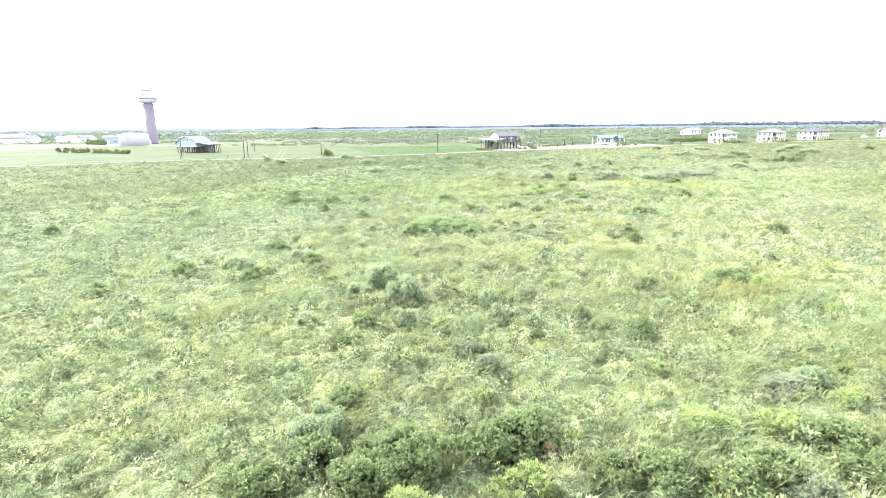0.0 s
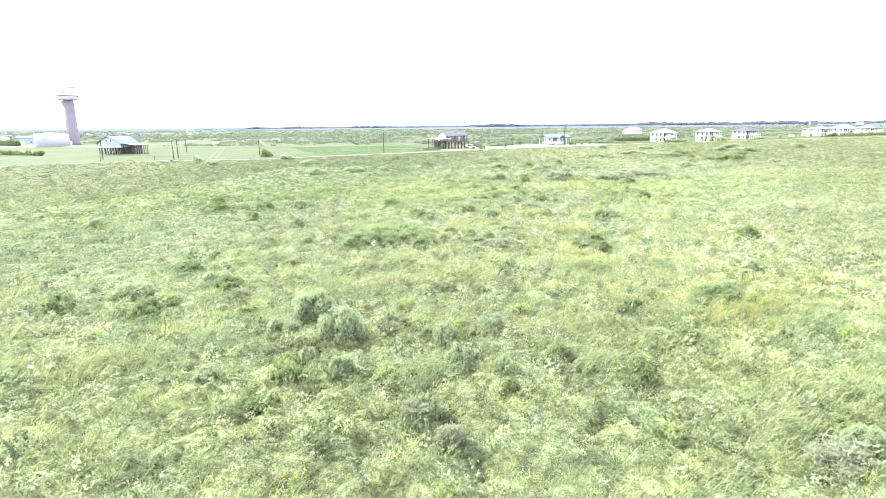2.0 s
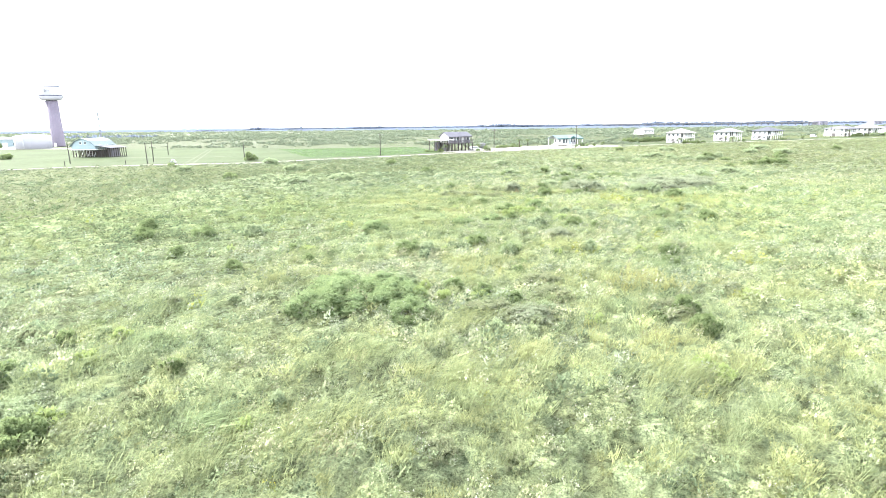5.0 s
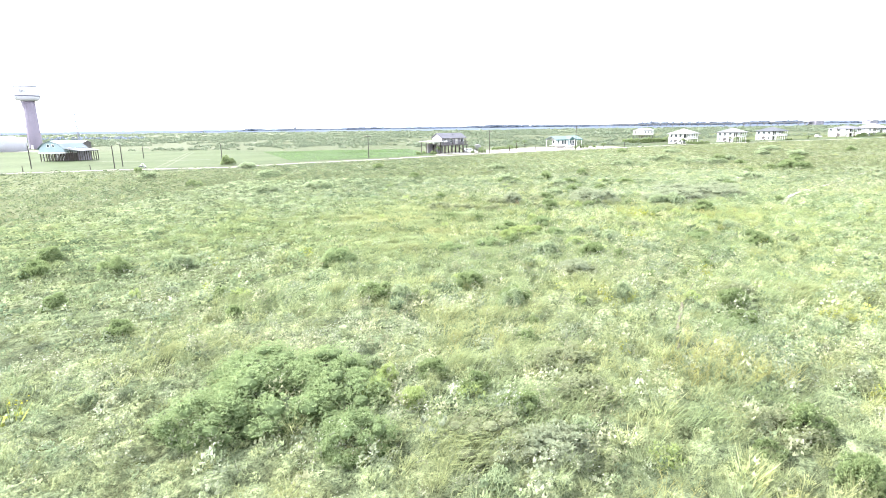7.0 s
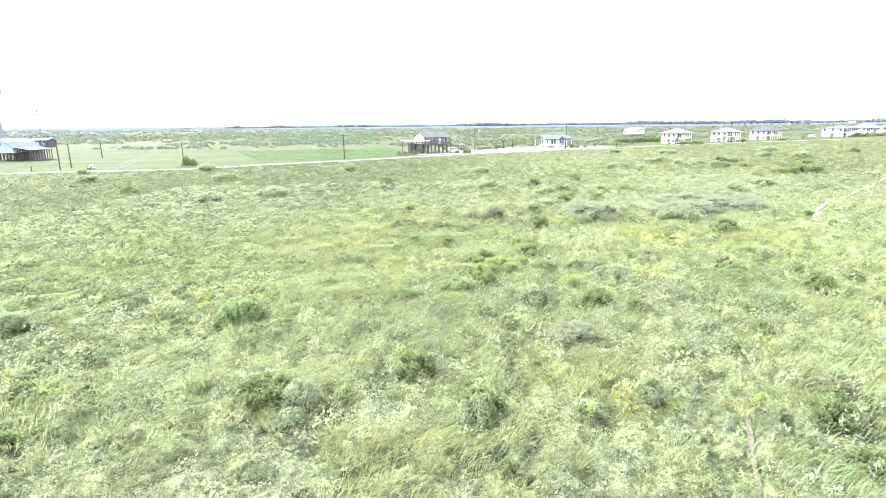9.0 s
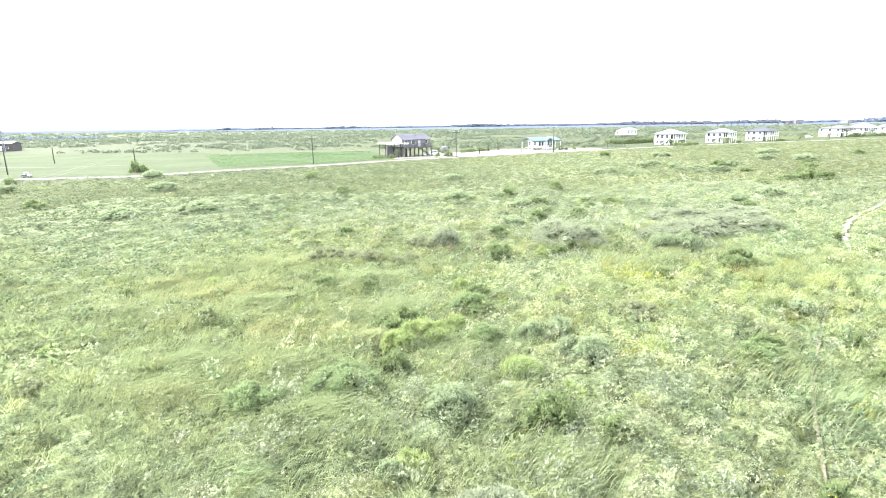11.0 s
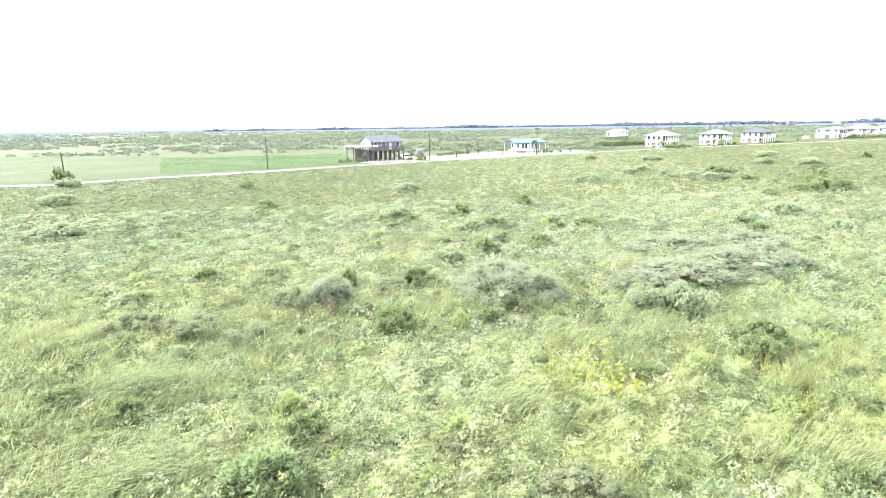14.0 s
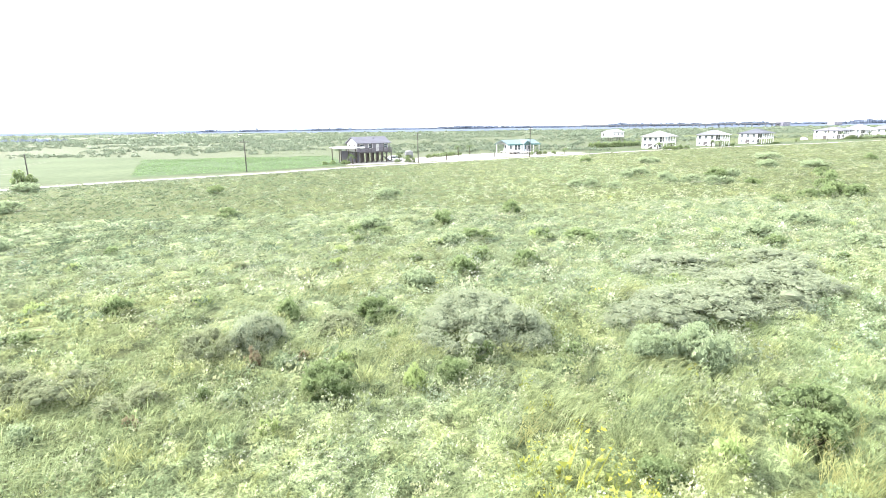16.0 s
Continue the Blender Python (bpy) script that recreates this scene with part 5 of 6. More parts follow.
TYPES = ("grass", "herb", "white", "yellow", "stalk", "dark")
BASE = {"grass": (0.198, 0.228, 0.122), "herb": (0.178, 0.213, 0.122), "white": (0.225, 0.25, 0.168), "yellow": (0.194, 0.215, 0.060), "stalk": (0.196, 0.211, 0.125), "dark": (0.115, 0.145, 0.085)}
FLOWER = np.array([[0, 0, 0], [0.36, 0.37, 0.3], [0.35, 0.35, 0.05]])
MODELS = {(k, d): [model(k, d, 100 * i + 10 * d + j) for j in range(4)] for i, k in enumerate(TYPES) for d in range(3)}


def cushions(x, y, cell, r0, r1, seed):
    """Rounded cushions of growth on a jittered grid: how high each place lies in the tallest one (0 to 1), and that cushion's middle and random number."""
    def h(a, b, k):
        v = np.sin(a * 127.1 + b * 311.7 + (seed + k) * 74.7) * 43758.5453
        return v - np.floor(v)

    ix, iy = np.floor(x / cell), np.floor(y / cell)
    high, mx, my, dice = np.zeros(len(x)), x.copy(), y.copy(), h(ix, iy, 5)
    for a in (-1, 0, 1):
        for b in (-1, 0, 1):
            u, v = ix + a, iy + b
            cx, cy = (u + h(u, v, 1)) * cell, (v + h(u, v, 2)) * cell
            r = cell * (r0 + (r1 - r0) * h(u, v, 3))
            e = (0.45 + 0.55 * h(u, v, 4)) * np.sqrt(np.clip(1 - ((x - cx) ** 2 + (y - cy) ** 2) / (r * r), 0, 1))
            up = e > high
            high = np.where(up, e, high)
            mx, my = np.where(up, cx, mx), np.where(up, cy, my)
            dice = np.where(up, h(u, v, 5), dice)
    return high, mx, my, dice


def axis(y):
    """The middle line of the meadow that is passed over."""
    return np.interp(y, [0, 44, 60, 91, 205], [2, 6, 11, 31, 60])


def scatter(cell, x0, x1, y0, y1, seed):
    rng = np.random.default_rng(seed)
    gx, gy = np.meshgrid(np.arange(x0, x1, cell), np.arange(y0, y1, cell))
    x = (gx + rng.uniform(0, cell, gx.shape)).ravel()
    y = (gy + rng.uniform(0, cell, gy.shape)).ravel()
    return x, y, rng


def spots(x, y, places):
    """How strongly a place lies in one of some soft round spots (x, y, radius)."""
    v = np.zeros(np.shape(x))
    for a, b, r in places:
        v = np.maximum(v, np.exp(-((x - a) ** 2 + (y - b) ** 2) / (r * r)))
    return v


YELLOW_SPOTS = [(22.8, 34.3, 4), (26.8, 36.9, 4), (33.8, 54.8, 6), (30.4, 63.3, 5), (24.2, 82.1, 3.0), (32.3, 89.4, 3.5), (30.4, 85.3, 3), (39.4, 83.5, 5), (38.3, 73.7, 5), (34.3, 102.4, 4), (16.4, 67.2, 3), (55.8, 107.2, 5), (27.5, 116.3, 6), (10.2, 107.9, 8)]
BLOOM_SPOTS = [(20.3, 84.7, 1.4), (22.2, 86.8, 1.2), (30.3, 89.6, 1.6), (24.3, 80.5, 1.5), (26.8, 78.5, 1.6), (24.3, 78.0, 1.3), (34.3, 80.8, 2.0), (17.3, 61.9, 2.0), (25.8, 67.7, 1.8), (31.9, 71.8, 2.4), (12.0, 60.4, 1.3), (24.4, 77.9, 2.2), (28.1, 58.7, 2.4), (23.7, 56.3, 1.6), (32.1, 93.0, 1.5), (30.0, 89.9, 1.4), (34.0, 94.7, 1.2), (23.8, 37.8, 1.6)]
STRAW_SPOTS = [(20.7, 39.0, 7), (14.6, 46.1, 5), (2.3, 44.1, 6), (8.5, 58.5, 5), (-1.5, 62.3, 6), (4.6, 79.6, 6), (8.4, 88.5, 7), (-7.7, 87.7, 8), (2.6, 93.1, 8), (14.5, 53.1, 4), (36.5, 66.9, 4), (43.3, 87.0, 4), (-31.3, 64.6, 8)]
WHITE_SPOTS = [(3.4, 27.6, 4), (-1.8, 24.0, 4), (6.4, 30.3, 3), (-14.3, 31.7, 5), (12.6, 23.7, 4), (6.5, 62.1, 6), (0.5, 60.4, 5), (12.4, 72.7, 6), (21.9, 77.1, 5), (16.0, 88.2, 5), (25.5, 90.4, 5), (29.4, 93.8, 3.5), (22.4, 69.7, 5), (35.2, 97.1, 3), (39.1, 105.7, 4), (-7.6, 67.1, 6)]


def meadow(name, cell, reach, density, label):
    """One sheet of plant clumps for a range of nearness; reach: least and greatest distance from where it is passed."""
    x, y, rng = scatter(cell, -230, 420, 6 if reach[0] < 50 else -30, 350, int(cell * 1000))
    near = np.maximum(np.maximum(15.0, y - 78), np.abs(x - axis(y) - np.maximum(0, y - 91) * 0.14) / 0.8)
    inside = np.abs(x - 0.11 * y) < 0.98 * y + 14
    near = np.where(inside, near, np.maximum(near, 90))
    near = near * rng.uniform(0.85, 1.18, near.shape)
    road_y = np.interp(x, [p[0] for p in ROAD_LINE], [p[1] for p in ROAD_LINE])
    keep = (near >= reach[0]) & (near < reach[1]) & (y < road_y - np.where((x > -62) & (x < -40), 2.2, 2.6) - rng.uniform(0, 2.2, y.shape)) & (inside | ((reach[0] > 50) & (np.abs(x) < 100) & (rng.uniform(0, 1, x.shape) < 0.35)))
    keep &= rng.uniform(0, 1, x.shape) < density
    x, y = x[keep], y[keep]
    gap = trail_gap(x, y)
    low = cushions(x, y, 1.25, 0.45, 0.85, 50)[0]
    keep = (low > 0.3) | (rng.uniform(0, 1, len(x)) < 0.35)
    x, y, gap = x[keep], y[keep], gap[keep]
    keep = gap > (0.05 + 0.4 * value_noise(x, y, 2.5, 9)) * np.where(y < 96, 0.28, 1.6)
    x, y = x[keep], y[keep]
    n = len(x)
    detail = 0 if reach[1] <= 30 else (1 if reach[1] <= 62 else 2)
    big = (1.0, 1.25, 1.8)[detail] if reach[1] < 130 else 2.2
    # which plant grows where: cushions of one kind each, with mixed growth between
    low, mx, my, dice = cushions(x, y, 1.25, 0.45, 0.85, 50)
    broad, bx, by, _ = cushions(x, y, 3.6, 0.4, 0.75, 60)
    a, b, c = value_noise(mx, my, 14, 21), value_noise(mx, my, 5.0, 22), np.mod(dice * 7.31, 1)
    e, g = value_noise(mx, my, 8, 24), np.mod(dice * 13.7, 1)
    yel, straw, whi = spots(x, y, YELLOW_SPOTS), spots(x, y, STRAW_SPOTS), spots(x, y, WHITE_SPOTS)
    score = np.stack([
        0.42 + 0.35 * a + 0.5 * np.mod(dice * 3.1, 1) + 0.12 * straw - 0.05 * whi,
        0.48 + 0.35 * (1 - a) + 0.5 * c - 0.2 * straw,
        0.47 + 0.3 * e + 0.5 * g + 0.3 * whi - 0.2 * straw,
        0.02 + 0.5 * c * b + 0.3 * yel + 0.8 * spots(x, y, BLOOM_SPOTS),
        0.15 + 0.65 * g * e + 0.18 * straw,
        0.3 + 0.75 * np.mod(dice * 17.9, 1) + 0.2 * np.clip((y - 78) / 52, 0, 1) - 0.15 * (straw + yel) + 0.14 * np.clip((48 - y) / 22, 0, 1) + 0.42 * np.clip((axis(y) - x - 12) / 38, 0, 1),
    ]) + rng.gumbel(0, 0.15, (6, n))
    pick = score.argmax(0)
    calm = (1.0, 0.85, 0.55)[detail]
    tone = (0.84 + calm * 0.3 * (np.mod(dice * 5.7, 1) - 0.2) + 0.2 * value_noise(x, y, 9, 31)) * (1 + calm * rng.uniform(-0.24, 0.24, n))
    rise = 0.9 * low + 0.25 * broad * (0.5 + 0.5 * value_noise(x, y, 20, 36))
    size = big * (0.62 + 0.45 * rise) * np.exp(rng.normal(0, 0.27, n))
    warm = (value_noise(x, y, 18, 35) - 0.5) * 0.2 + 0.08 * np.clip((x - axis(y) - 16) / 20, 0, 1) + 0.06 * (straw + yel) + 0.45 * calm * (np.mod(dice * 11.3, 1) - 0.5)
    short = 1 - 0.4 * np.clip((y - 104) / 95, 0, 1)
    z0 = hump(x, y) - 0.04 + (0.42 * rise + rng.uniform(0, 0.12, n)) * short
    lush = np.maximum(np.clip((y - 61) / 27, 0, 1) * np.clip((112 - y) / 26, 0, 1), np.clip((44 - y) / 22, 0, 0.8))
    out_t, out_c = [], []
    which = rng.integers(0, 4, n)
    for i, kind in enumerate(TYPES):
        base = np.array(BASE[kind])
        for j in range(4):
            ids = np.nonzero((pick == i) & (which == j))[0]
            if not len(ids):
                continue
            t, f, shade = MODELS[(kind, detail)][j]
            ang = rng.uniform(0, 2 * math.pi, len(ids))
            s = size[ids]
            ca, sa = np.cos(ang) * s, np.sin(ang) * s
            tx = t[None, :, :, 0] * ca[:, None, None] - t[None, :, :, 1] * sa[:, None, None]
            ty = t[None, :, :, 0] * sa[:, None, None] + t[None, :, :, 1] * ca[:, None, None]
            tz = t[None, :, :, 2] * (s / big * (1 + 0.15 * (big - 1)) * short[ids])[:, None, None]
            # the sea wind leans the tops over
            tx = tx + 0.16 * tz
            tri = np.stack([tx + x[ids][:, None, None], ty + y[ids][:, None, None], tz + z0[ids][:, None, None]], -1)
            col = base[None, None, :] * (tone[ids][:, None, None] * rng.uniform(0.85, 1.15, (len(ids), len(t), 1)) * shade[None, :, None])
            away = np.clip((y[ids] - 62) / 80, 0, 1)[:, None]
            west = np.clip((axis(y[ids]) - x[ids] - 4) / 32, 0, 1)[:, None]
            col = col * np.stack([1 - 0.05 * away - 0.2 * west, 1 - 0.06 * away - 0.17 * west, 1 - 0.06 * away - 0.17 * west], -1)
            aside = x[ids] - axis(y[ids])
            east = (np.clip((aside + 4) / 24, 0, 1) * np.clip((42 - aside) / 26, 0, 1))[:, None, None]
            col = col * (1 + 0.13 * east - 0.12 * np.clip((aside - 36) / 20, 0, 1)[:, None, None])
            w = warm[ids][:, None]
            g = lush[ids][:, None]
            col = col * np.stack([1 + 0.32 * w - 0.01 * g, 1 + 0.08 * w + 0.01 * g, 1 - 0.2 * w - 0.12 * g], -1)
            for fl in (1, 2):
                sel = f == fl
                if sel.any():
                    col[:, sel] = FLOWER[fl] * rng.uniform(0.65, 1.08, (len(ids), int(sel.sum()), 1))
            out_t.append(tri.reshape(-1, 3, 3))
            out_c.append(col.reshape(-1, 3))
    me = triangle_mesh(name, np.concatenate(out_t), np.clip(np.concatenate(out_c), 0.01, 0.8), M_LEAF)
    return tagged(new(name, me), label, "meadow plants", "", "stuff")


def undergrowth(name, cell, half, y0, y1, sunk, seed, pale=1.0):
    """The matted lower growth: a lumpy sheet that follows the cushions, on both sides of the middle line."""
    rng = np.random.default_rng(seed)
    u, v = np.arange(-half, half + cell, cell), np.arange(y0, y1, cell)
    nx, ny = len(u), len(v)
    gu, gv = np.meshgrid(u, v)
    y = (gv + rng.uniform(-0.3, 0.3, gv.shape) * cell).ravel()
    x = (axis(gv) + gu + rng.uniform(-0.3, 0.3, gv.shape) * cell).ravel()
    low, mx, my, dice = cushions(x, y, 1.25, 0.45, 0.85, 50)
    broad = cushions(x, y, 3.6, 0.4, 0.75, 60)[0]
    rise = 0.9 * low + 0.25 * broad * (0.5 + 0.5 * value_noise(x, y, 20, 36))
    gap = np.where(y < 96, np.clip(trail_gap(x, y) / 0.35, 0.15, 1), np.clip((trail_gap(x, y) - 0.15) / 0.5, 0, 1))
    z = hump(x, y) - 0.12 + (0.42 * rise + 0.12 * rng.uniform(0, 1, len(x)) ** 2) * gap
    # fades out at its own edges, and lies lower where a finer sheet covers it
    edge = np.clip((half - np.abs(gu.ravel())) / 3, 0, 1) * np.clip((y - y0) / 2, 0, 1) * np.clip((y1 - y) / 4, 0, 1)
    z = hump(x, y) - 0.12 + (z - hump(x, y) + 0.12) * edge - sunk(gu.ravel(), y)
    kinds = np.array([BASE[k] for k in ("grass", "herb", "grass", "herb", "herb")])
    # hollows between cushions are darker: the shade there put into the colour
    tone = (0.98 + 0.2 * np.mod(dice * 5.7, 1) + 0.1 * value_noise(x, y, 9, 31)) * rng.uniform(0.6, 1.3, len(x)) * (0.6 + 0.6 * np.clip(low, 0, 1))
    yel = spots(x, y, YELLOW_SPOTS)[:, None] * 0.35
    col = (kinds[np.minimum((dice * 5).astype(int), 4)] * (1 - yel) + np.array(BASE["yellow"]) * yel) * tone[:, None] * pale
    lush = np.maximum(np.clip((y - 61) / 27, 0, 1) * np.clip((112 - y) / 26, 0, 1), np.clip((44 - y) / 22, 0, 0.8))
    col *= np.stack([1 - 0.01 * lush, 1 + 0.01 * lush, 1 - 0.12 * lush], 1)
    me = bpy.data.meshes.new(name)
    i, j = np.meshgrid(np.arange(nx - 1), np.arange(ny - 1))
    k = (j * nx + i).ravel()
    quads = np.stack([k, k + 1, k + nx + 1, k + nx], 1)
    me.from_pydata(np.stack([x, y, z], 1).tolist(), [], quads.tolist())
    me.polygons.foreach_set("use_smooth", np.ones(len(quads), dtype=bool))
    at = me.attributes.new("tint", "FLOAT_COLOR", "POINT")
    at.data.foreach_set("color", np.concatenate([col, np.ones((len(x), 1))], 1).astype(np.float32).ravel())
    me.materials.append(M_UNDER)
    return tagged(new(name, me), "matted low herbs and grass under the meadow plants", "undergrowth", "", "stuff")


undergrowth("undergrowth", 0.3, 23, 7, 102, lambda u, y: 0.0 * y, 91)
# the wide sheet is tinted darker, in place of its missing self-shadow
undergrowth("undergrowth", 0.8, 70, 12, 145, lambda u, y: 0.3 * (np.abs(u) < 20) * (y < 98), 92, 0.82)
meadow("meadow_grass", 0.43, (0, 26), 1.0, "wind-blown grasses, white-flowered herbs and yellow flowers")
meadow("meadow_grass", 0.58, (26, 60), 1.0, "mixed meadow grasses and grey-green herbs")
meadow("meadow_grass", 0.92, (60, 125), 1.0, "mixed meadow grasses and grey-green herbs")
meadow("meadow_grass", 1.42, (125, 330), 1.0, "mixed meadow grasses and grey-green herbs")


def dry_stalks(places, seed):
    """Tall straw-yellow branching stems of spent plants, standing over the herbs."""
    rng = np.random.default_rng(seed)
    tris, tint = [], []
    for cx, cy, r, count in places:
        for _ in range(count):
            a, q = rng.uniform(0, 2 * math.pi), r * math.sqrt(rng.uniform(0, 1))
            x, y = cx + q * math.cos(a), cy + q * math.sin(a)
            base = np.array([x, y, float(hump(x, y)) + 0.1])
            straw = np.array([0.3, 0.3, 0.13]) * rng.uniform(0.8, 1.2)
            for _ in range(4):
                way = np.array([rng.normal(0.12, 0.28), rng.normal(0, 0.28), 1.0]) * rng.uniform(0.65, 1.0)
                stems = [(base, base + way, 0.011)]
                for f in (0.4, 0.55, 0.7, 0.85):
                    p = base + way * f
                    b = rng.uniform(0, 2 * math.pi)
                    stems.append((p, p + np.array([math.cos(b) * 0.2, math.sin(b) * 0.2, 0.2]) * rng.uniform(0.7, 1.3), 0.008))
                for p, e, w in stems:
                    side = np.cross(e - p, rng.normal(size=3))
                    side *= w / (np.linalg.norm(side) + 1e-9)
                    up = np.cross(e - p, side)
                    up *= w / (np.linalg.norm(up) + 1e-9)
                    tris += [(p - side, p + side, e), (p - up, p + up, e)]
                    tint += [straw, straw * 0.9]
    me = triangle_mesh("dry_stalks", np.array(tris), np.array(tint), M_LEAF)
    return tagged(new("dry_stalks", me), "straw-yellow branching dry stems over the meadow herbs", "dry stems", "", "stuff")


dry_stalks([(17.4, 54.4, 1.5, 34), (19.6, 53.6, 1.3, 24), (18.9, 56.4, 1.2, 16), (18.8, 31.6, 1.8, 34), (20.6, 33.2, 1.6, 22), (23.8, 34.2, 1.4, 14), (16.4, 31.4, 1.0, 8),
            (38.8, 88.6, 1.4, 20), (42.7, 90.7, 1.8, 22), (30.7, 91.9, 0.7, 6), (13.5, 46.0, 2.2, 16), (8.3, 58.0, 2.0, 12)], 77)


def blades(roots, length, width, lean, colour, rng):
    """Tapered grass blades in two bends each, drawn over by the sea wind."""
    n = len(roots)
    way = rng.uniform(0, 2 * math.pi, n)
    out = np.stack([np.cos(way) * 0.35 + lean, np.sin(way) * 0.35, np.zeros(n)], 1)
    tall = (length * rng.uniform(0.65, 1.2, n))[:, None]
    up = np.array([0.0, 0.0, 1.0])
    knee = roots + (out * 0.3 + up * 0.5) * tall
    tip = roots + (out * 0.95 + up * 0.6) * tall
    flat_way = rng.uniform(0, 2 * math.pi, n)
    side = np.stack([np.cos(flat_way), np.sin(flat_way), np.zeros(n)], 1) * width
    tris = np.concatenate([np.stack([roots - side * 0.6, roots + side * 0.6, knee - side], 1),
                           np.stack([roots + side * 0.6, knee + side, knee - side], 1),
                           np.stack([knee - side, knee + side, tip], 1)])
    tint = np.asarray(colour) * rng.uniform(0.78, 1.22, (n, 1))
    return tris, np.concatenate([tint * 0.92, tint * 0.96, tint * 1.04])


def swept_grass(places, seed):
    """Swathes of tall grass that the wind has combed over one way."""
    rng = np.random.default_rng(seed)
    tris, tint = [], []
    # thinner swathes all over the part that is passed, besides the thick ones
    thin = [(axis(cy) + rng.uniform(-20, 20), cy, rng.uniform(1.6, 3.2), rng.uniform(-0.4, 0.8)) for cy in rng.uniform(8, 112, 120)]
    for cx, cy, r, yellow in thin + places:
        n = int((300 if (cx, cy, r, yellow) in places else 130) * r * r)
        q, a = r * np.abs(rng.normal(0, 0.55, n)), rng.uniform(0, 2 * math.pi, n)
        x, y = cx + 1.25 * q * np.cos(a), cy + q * np.sin(a)
        root = np.stack([x, y, hump(x, y) + 0.02 + 0.32 * value_noise(x, y, 1.3, 71)], 1)
        colour = np.array([0.2, 0.24, 0.124]) * (1 - yellow) + np.array([0.235, 0.248, 0.118]) * yellow
        t, c = blades(root, 0.7, 0.0105, 0.8, colour, rng)
        tris.append(t)
        tint.append(c)
    me = triangle_mesh("swept_grass", np.concatenate(tris), np.concatenate(tint), M_LEAF)
    return tagged(new("swept_grass", me), "pale yellow tall grass combed over by the wind", "grass", "", "stuff")


def grass_tuft(x, y, r, seed):
    """A thick clump of fresh upright blades, highest in its middle."""
    rng = np.random.default_rng(seed)
    n = int(1100 * r)
    q, a = r * np.sqrt(rng.uniform(0, 1, n)) * (0.75 + 0.25 * np.sin(rng.uniform(0, 2 * math.pi, n))), rng.uniform(0, 2 * math.pi, n)
    root = np.stack([q * np.cos(a), q * np.sin(a), 0.35 * (1 - (q / r) ** 2)], 1)
    me = triangle_mesh("grass_tuft", *blades(root, 0.62, 0.014, 0.3, (0.205, 0.26, 0.105), rng), M_LEAF)
    ob = new("grass_tuft", me)
    ob.matrix_world = pose(x, y, float(hump(x, y)) + 0.1)
    return tagged(ob, "fresh lime-green grass tuft among the grey meadow herbs", "grass tuft", "grass tufts")


swept_grass([(5.2, 90.5, 3.0, 1.0), (7.0, 91.2, 2.4, 0.8), (1.3, 93.3, 3.0, 0.6), (9.2, 84.5, 2.2, 1.0), (11.9, 83.2, 2.2, 0.7), (13.9, 82.2, 1.8, 0.5), (8.9, 80.8, 2.0, 0.3), (10.6, 80.0, 1.8, 0.2), (13.2, 86.0, 1.8, 0.3), (5.1, 86.0, 2.0, 0.6), (7.9, 97.7, 3.0, 0.5),
             (1.0, 88.0, 4.0, 0.1), (8.5, 88.0, 4.0, 0.1), (14.0, 92.0, 4.0, 0.0), (6.0, 81.0, 4.0, 0.0), (12.0, 76.0, 4.0, 0.0), (3.0, 97.0, 5.0, 0.2), (16.0, 86.0, 3.0, 0.0)], 83)
for i, (x, y, r) in enumerate([(15.8, 81.6, 1.0), (17.0, 82.4, 1.0), (17.4, 81.6, 0.8), (20.5, 77.8, 0.9), (18.6, 83.1, 0.7), (19.9, 89.2, 0.6)]):
    grass_tuft(x, y, r, 700 + i)


def rough_grass(name, cell, x0, x1, y0, y1, inside, size, tint, seed, label):
    """Low rough grass behind the lane, as one sheet of small tufts."""
    x, y, rng = scatter(cell, x0, x1, y0, y1, seed)
    keep = inside(x, y) & (value_noise(x, y, 7, seed) + rng.uniform(-0.35, 0.35, x.shape) > 0.35)
    x, y = x[keep], y[keep]
    out_t, out_c = [], []
    for j in range(4):
        ids = np.arange(j, len(x), 4)
        t, _, _ = MODELS[("grass" if j % 2 else "herb", 2)][j]
        s = size * rng.uniform(0.6, 1.4, len(ids))
        ang = rng.uniform(0, 2 * math.pi, len(ids))
        ca, sa = (np.cos(ang) * s)[:, None, None], (np.sin(ang) * s)[:, None, None]
        tri = np.stack([t[None, :, :, 0] * ca - t[None, :, :, 1] * sa + x[ids][:, None, None], t[None, :, :, 0] * sa + t[None, :, :, 1] * ca + y[ids][:, None, None],
                        t[None, :, :, 2] * s[:, None, None] * 0.45 - 0.03 + 0 * ca], -1)
        col = np.asarray(tint)[None, None] * rng.uniform(0.7, 1.3, (len(ids), 1, 1)) * rng.uniform(0.8, 1.2, (len(ids), len(t), 1))
        out_t.append(tri.reshape(-1, 3, 3))
        out_c.append(col.reshape(-1, 3))
    me = triangle_mesh(name, np.concatenate(out_t), np.concatenate(out_c), M_LEAF)
    return tagged(new(name, me), label, "rough grass", "", "stuff")


def on_plot(x, y):
    return (y > np.interp(x, [-49.7, -24.6, 0, 21], [276, 203.5, 212, 226.5])) & (y < 276.5) & (x < np.interp(y, [225, 258, 276.5], [20, 16.4, 13.5]))


def behind_lane(x, y):
    road = np.interp(x, [p[0] for p in ROAD_LINE], [p[1] for p in ROAD_LINE])
    yard = (x > 19) & (x < 106) & (y < 276) & (y > 218)
    return (y > road + 4 + 6 * (x > 105)) & ~yard & ~((x < 23) & (y < 292))


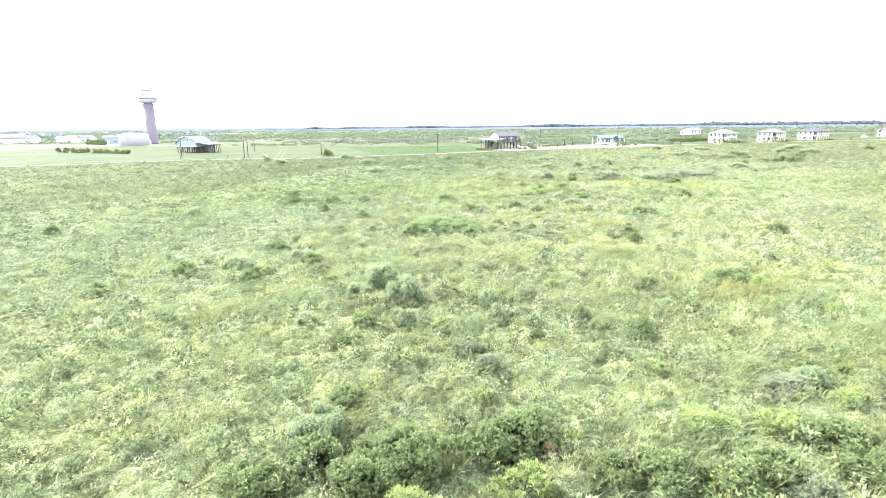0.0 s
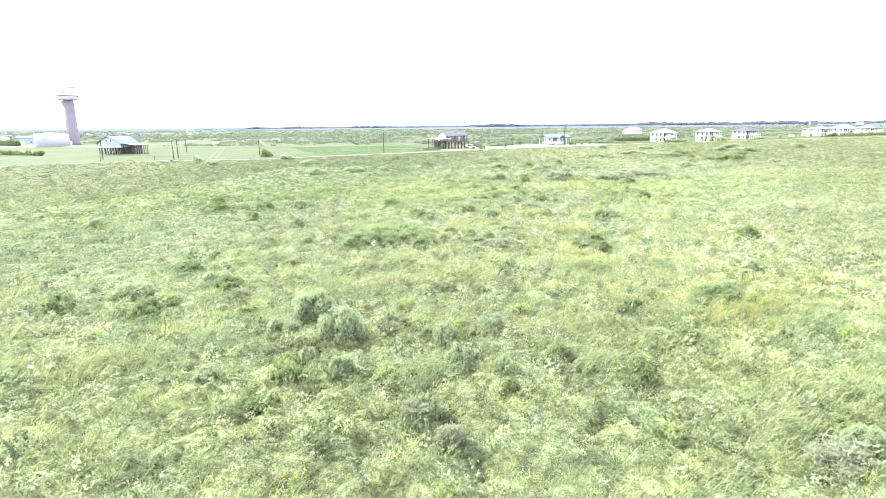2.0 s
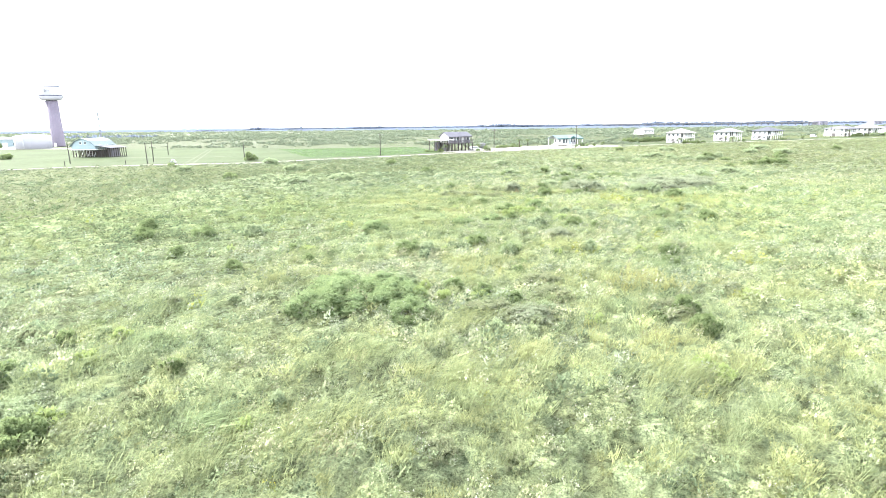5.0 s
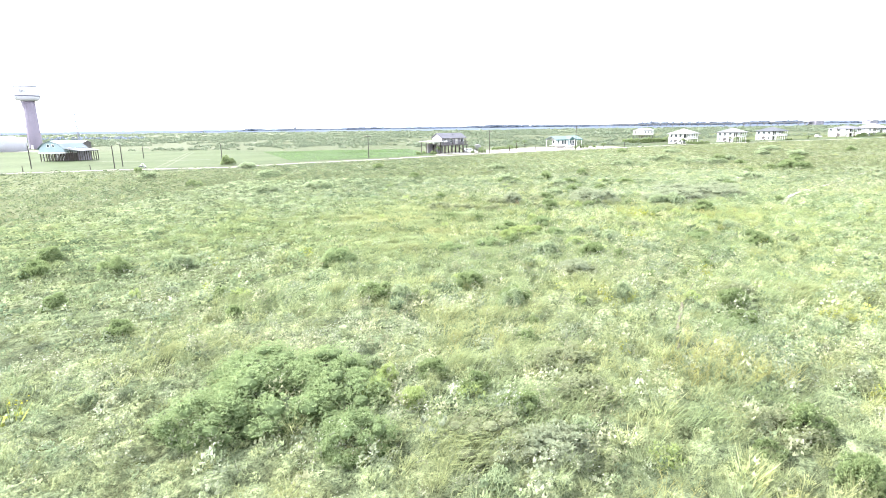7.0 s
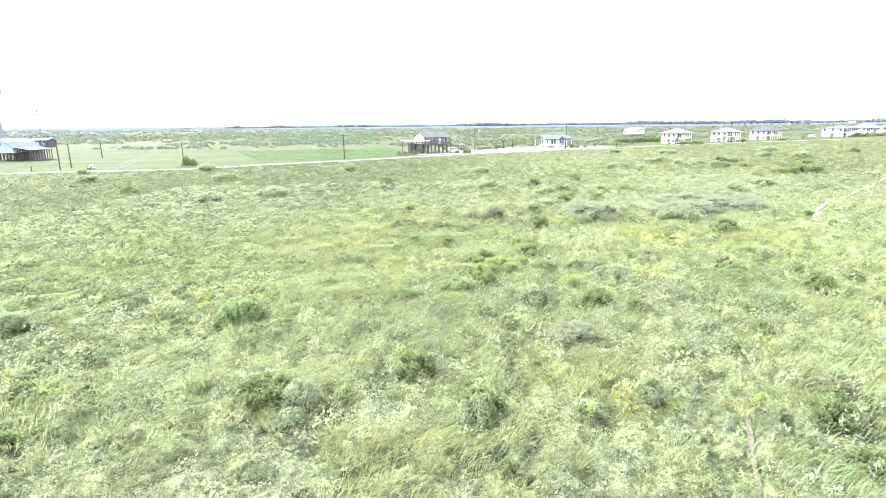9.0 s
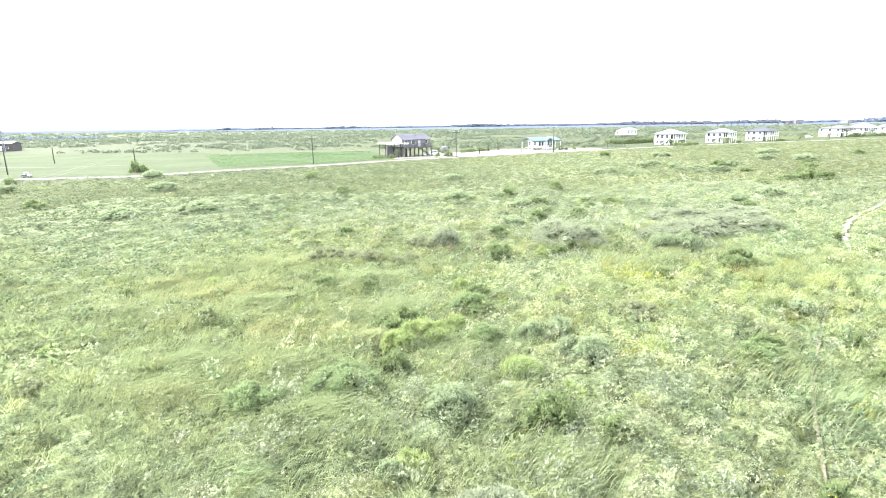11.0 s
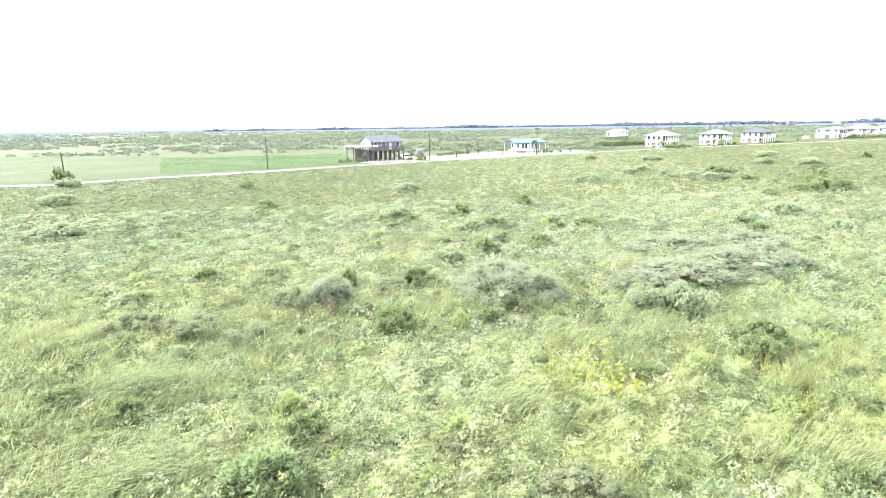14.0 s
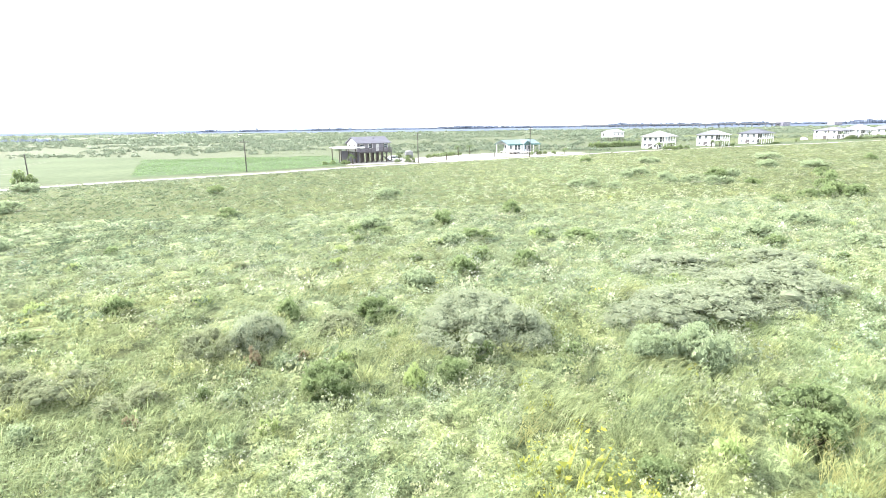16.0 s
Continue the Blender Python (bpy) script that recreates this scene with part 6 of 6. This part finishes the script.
rough_grass("plot_grass", 0.88, -52, 23, 198, 278, on_plot, 1.0, (0.095, 0.145, 0.062), 81, "rank bright green grass tufts on the plot")
rough_grass("rough_grass", 2.8, -20, 420, 222, 442, behind_lane, 1.6, (0.115, 0.14, 0.085), 82, "rough pale grass round and behind the houses")


# ---- scrub and woods towards the horizon ----
# default tints are greyed towards blue: distance haze put into the colour
def far_scrub(name, n, y0, y1, spread, size, seed, label, height=1.0, per=18, where=None, dark=(0.085, 0.105, 0.075), light=(0.15, 0.178, 0.122)):
    rng = np.random.default_rng(seed)
    y = y0 + (y1 - y0) * rng.uniform(0, 1, n * 3) ** 1.5
    x = 0.16 * y + (rng.uniform(-1, 1, n * 3)) * (spread * y)
    clump = value_noise(x, y, 45, seed) * 0.6 + value_noise(x, y, 14, seed + 1) * 0.5
    ok = clump > 0.5
    if where is not None:
        ok &= where(x, y)
    x, y = x[ok][:n], y[ok][:n]
    m = len(x)
    s = size * rng.uniform(0.5, 1.4, m) * (1 + y / 1500)
    d = rng.normal(size=(m, per, 3))
    d[:, :, 2] = np.abs(d[:, :, 2])
    d /= np.linalg.norm(d, axis=2)[:, :, None]
    p = d * s[:, None, None] * np.array([1.0, 1.0, 0.75 * height])
    face = d + rng.normal(size=d.shape) * 0.3
    b = np.cross(face, rng.normal(size=d.shape))
    b /= np.linalg.norm(b, axis=2)[:, :, None]
    a = np.cross(b, face) + 0.15 * d
    q = s[:, None, None] * 0.36
    tri = np.stack([p - b * q, p + b * q, p + a * q * 1.2], 2)
    tri[..., 0] += x[:, None, None]
    tri[..., 1] += y[:, None, None]
    tri[..., 2] = np.maximum(tri[..., 2], -0.05)
    mix = rng.uniform(0, 1, (m, per, 1)) * 0.6 + 0.4 * rng.uniform(0, 1, (m, 1, 1))
    col = np.asarray(dark) * (1 - mix) + np.asarray(light) * mix
    me = triangle_mesh(name, tri.reshape(-1, 3, 3), col.reshape(-1, 3), M_BUSHLEAF)
    return tagged(new(name, me), label, "scrub", "", "stuff")


def beyond_lane(x, y):
    road = np.interp(x, [p[0] for p in ROAD_LINE], [p[1] for p in ROAD_LINE])
    lawn = (x > -225) & (x < 23) & (y < 298)
    yard = (x > 10) & (x < 108) & (y < 279)
    homes = (x > 120) & (x < 400) & (y < road + 60)
    tanks = (x > -330) & (x < -120) & (y < 385)
    return (y > road + 6) & ~lawn & ~yard & ~homes & ~tanks & (y < np.interp(x, [-700, -100, 200, 700, 1500], [1500, 1220, 1060, 985, 970]))


far_scrub("scrub", 5200, 213, 765, 1.1, 1.0, 5, "scattered grey-green marsh scrub behind the houses", 0.8, 26, beyond_lane)
far_scrub("scrub", 3800, 510, 1355, 1.1, 1.7, 6, "scattered grey-green marsh scrub towards the bay", 0.6, 18, beyond_lane)


def shore(name, x0, y0, x1, y1, h, n, seed, label, low=0.2):
    """A far low shore with an uneven line of trees."""
    rng = np.random.default_rng(seed)
    f = rng.uniform(0, 1, n)
    gate = value_noise(f * 1000, f * 0, 40, seed) * 0.7 + value_noise(f * 1000, f * 0, 11, seed + 1) * 0.5
    hh = h * np.clip(gate, low, 1.0) * rng.uniform(0.7, 1.1, n)
    x, y = x0 + (x1 - x0) * f, y0 + (y1 - y0) * f + rng.uniform(-30, 30, n)
    cx = np.stack([x, y, hh * 0.45], 1)
    lobes = 9
    d = rng.normal(size=(n, lobes, 3))
    d /= np.linalg.norm(d, axis=2)[:, :, None]
    p = cx[:, None] + d * np.stack([hh * 1.6, hh * 0.8, hh * 0.5], 1)[:, None]
    a, b = rng.normal(size=d.shape), rng.normal(size=d.shape)
    q = hh[:, None, None] * 0.55
    tri = np.stack([p - a * q, p + a * q, p + b * q], 2)
    tri[..., 2] = np.clip(tri[..., 2], -0.1, None)
    # bluish tint: the haze of the distance put into the leaf colour
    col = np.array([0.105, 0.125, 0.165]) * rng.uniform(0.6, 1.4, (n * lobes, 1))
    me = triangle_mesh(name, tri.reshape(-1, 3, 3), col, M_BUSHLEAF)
    return tagged(new(name, me), label, "far woods", "", "stuff")


flat("far_shore", [(-593.7, 1963), (891.3, 1684), (1931, 1405), (2079, 1608), (1188, 2199), (-593.7, 2453)], 0.4, M_GROUND, "low far shore across the bay", "shore")
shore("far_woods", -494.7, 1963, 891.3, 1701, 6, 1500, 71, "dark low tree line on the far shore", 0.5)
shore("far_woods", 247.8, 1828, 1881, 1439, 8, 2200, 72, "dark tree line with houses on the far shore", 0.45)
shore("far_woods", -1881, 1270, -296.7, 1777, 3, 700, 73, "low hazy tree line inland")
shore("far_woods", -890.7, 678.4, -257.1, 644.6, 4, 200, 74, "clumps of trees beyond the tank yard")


def far_block(x, y, w, d, h, storeys, material, label):
    b = thing("far_building", label, "building", x, y, 25)
    part("wall", boxed(0, w, 0, d, 0, h), material, b)
    part("roof", boxed(-0.8, w + 0.8, -0.8, d + 0.8, h, h + 0.6), M_SHINGLE, b)
    for s in range(storeys):
        for i in range(6):
            z = h * (s + 0.3) / storeys
            u = w * (i + 0.25) / 6
            part("window", boxed(u, u + w / 12, -0.15, 0.05, z, z + h * 0.4 / storeys), M_GLASS, b)
    return b


far_block(960.6, 1160, 34, 16, 9, 4, M_BROWN, "pale four-storey block far off near the bay")
far_block(1109, 1177, 40, 16, 7.5, 3, M_BROWN, "pale three-storey block far off near the bay")
far_block(1317, 1126, 36, 18, 9, 3, M_BROWN, "white block of flats far off near the bay")


def causeway():
    """A long low bridge on piers over the bay."""
    c = thing("causeway", "long low concrete bridge on many piers over the bay", "bridge", 515.1, 1321, -19)
    n = 34
    part("deck", boxed(0, n * 14, -4, 4, 5.0, 6.2), M_CONCRETE, c)
    part("parapet", boxed(0, n * 14, -4.2, -3.9, 6.2, 7.1), M_CONCRETE, c)
    for i in range(n):
        part("pier", boxed(i * 14 + 6, i * 14 + 7.6, -3, 3, -0.5, 5.0), M_CONCRETE, c)


causeway()
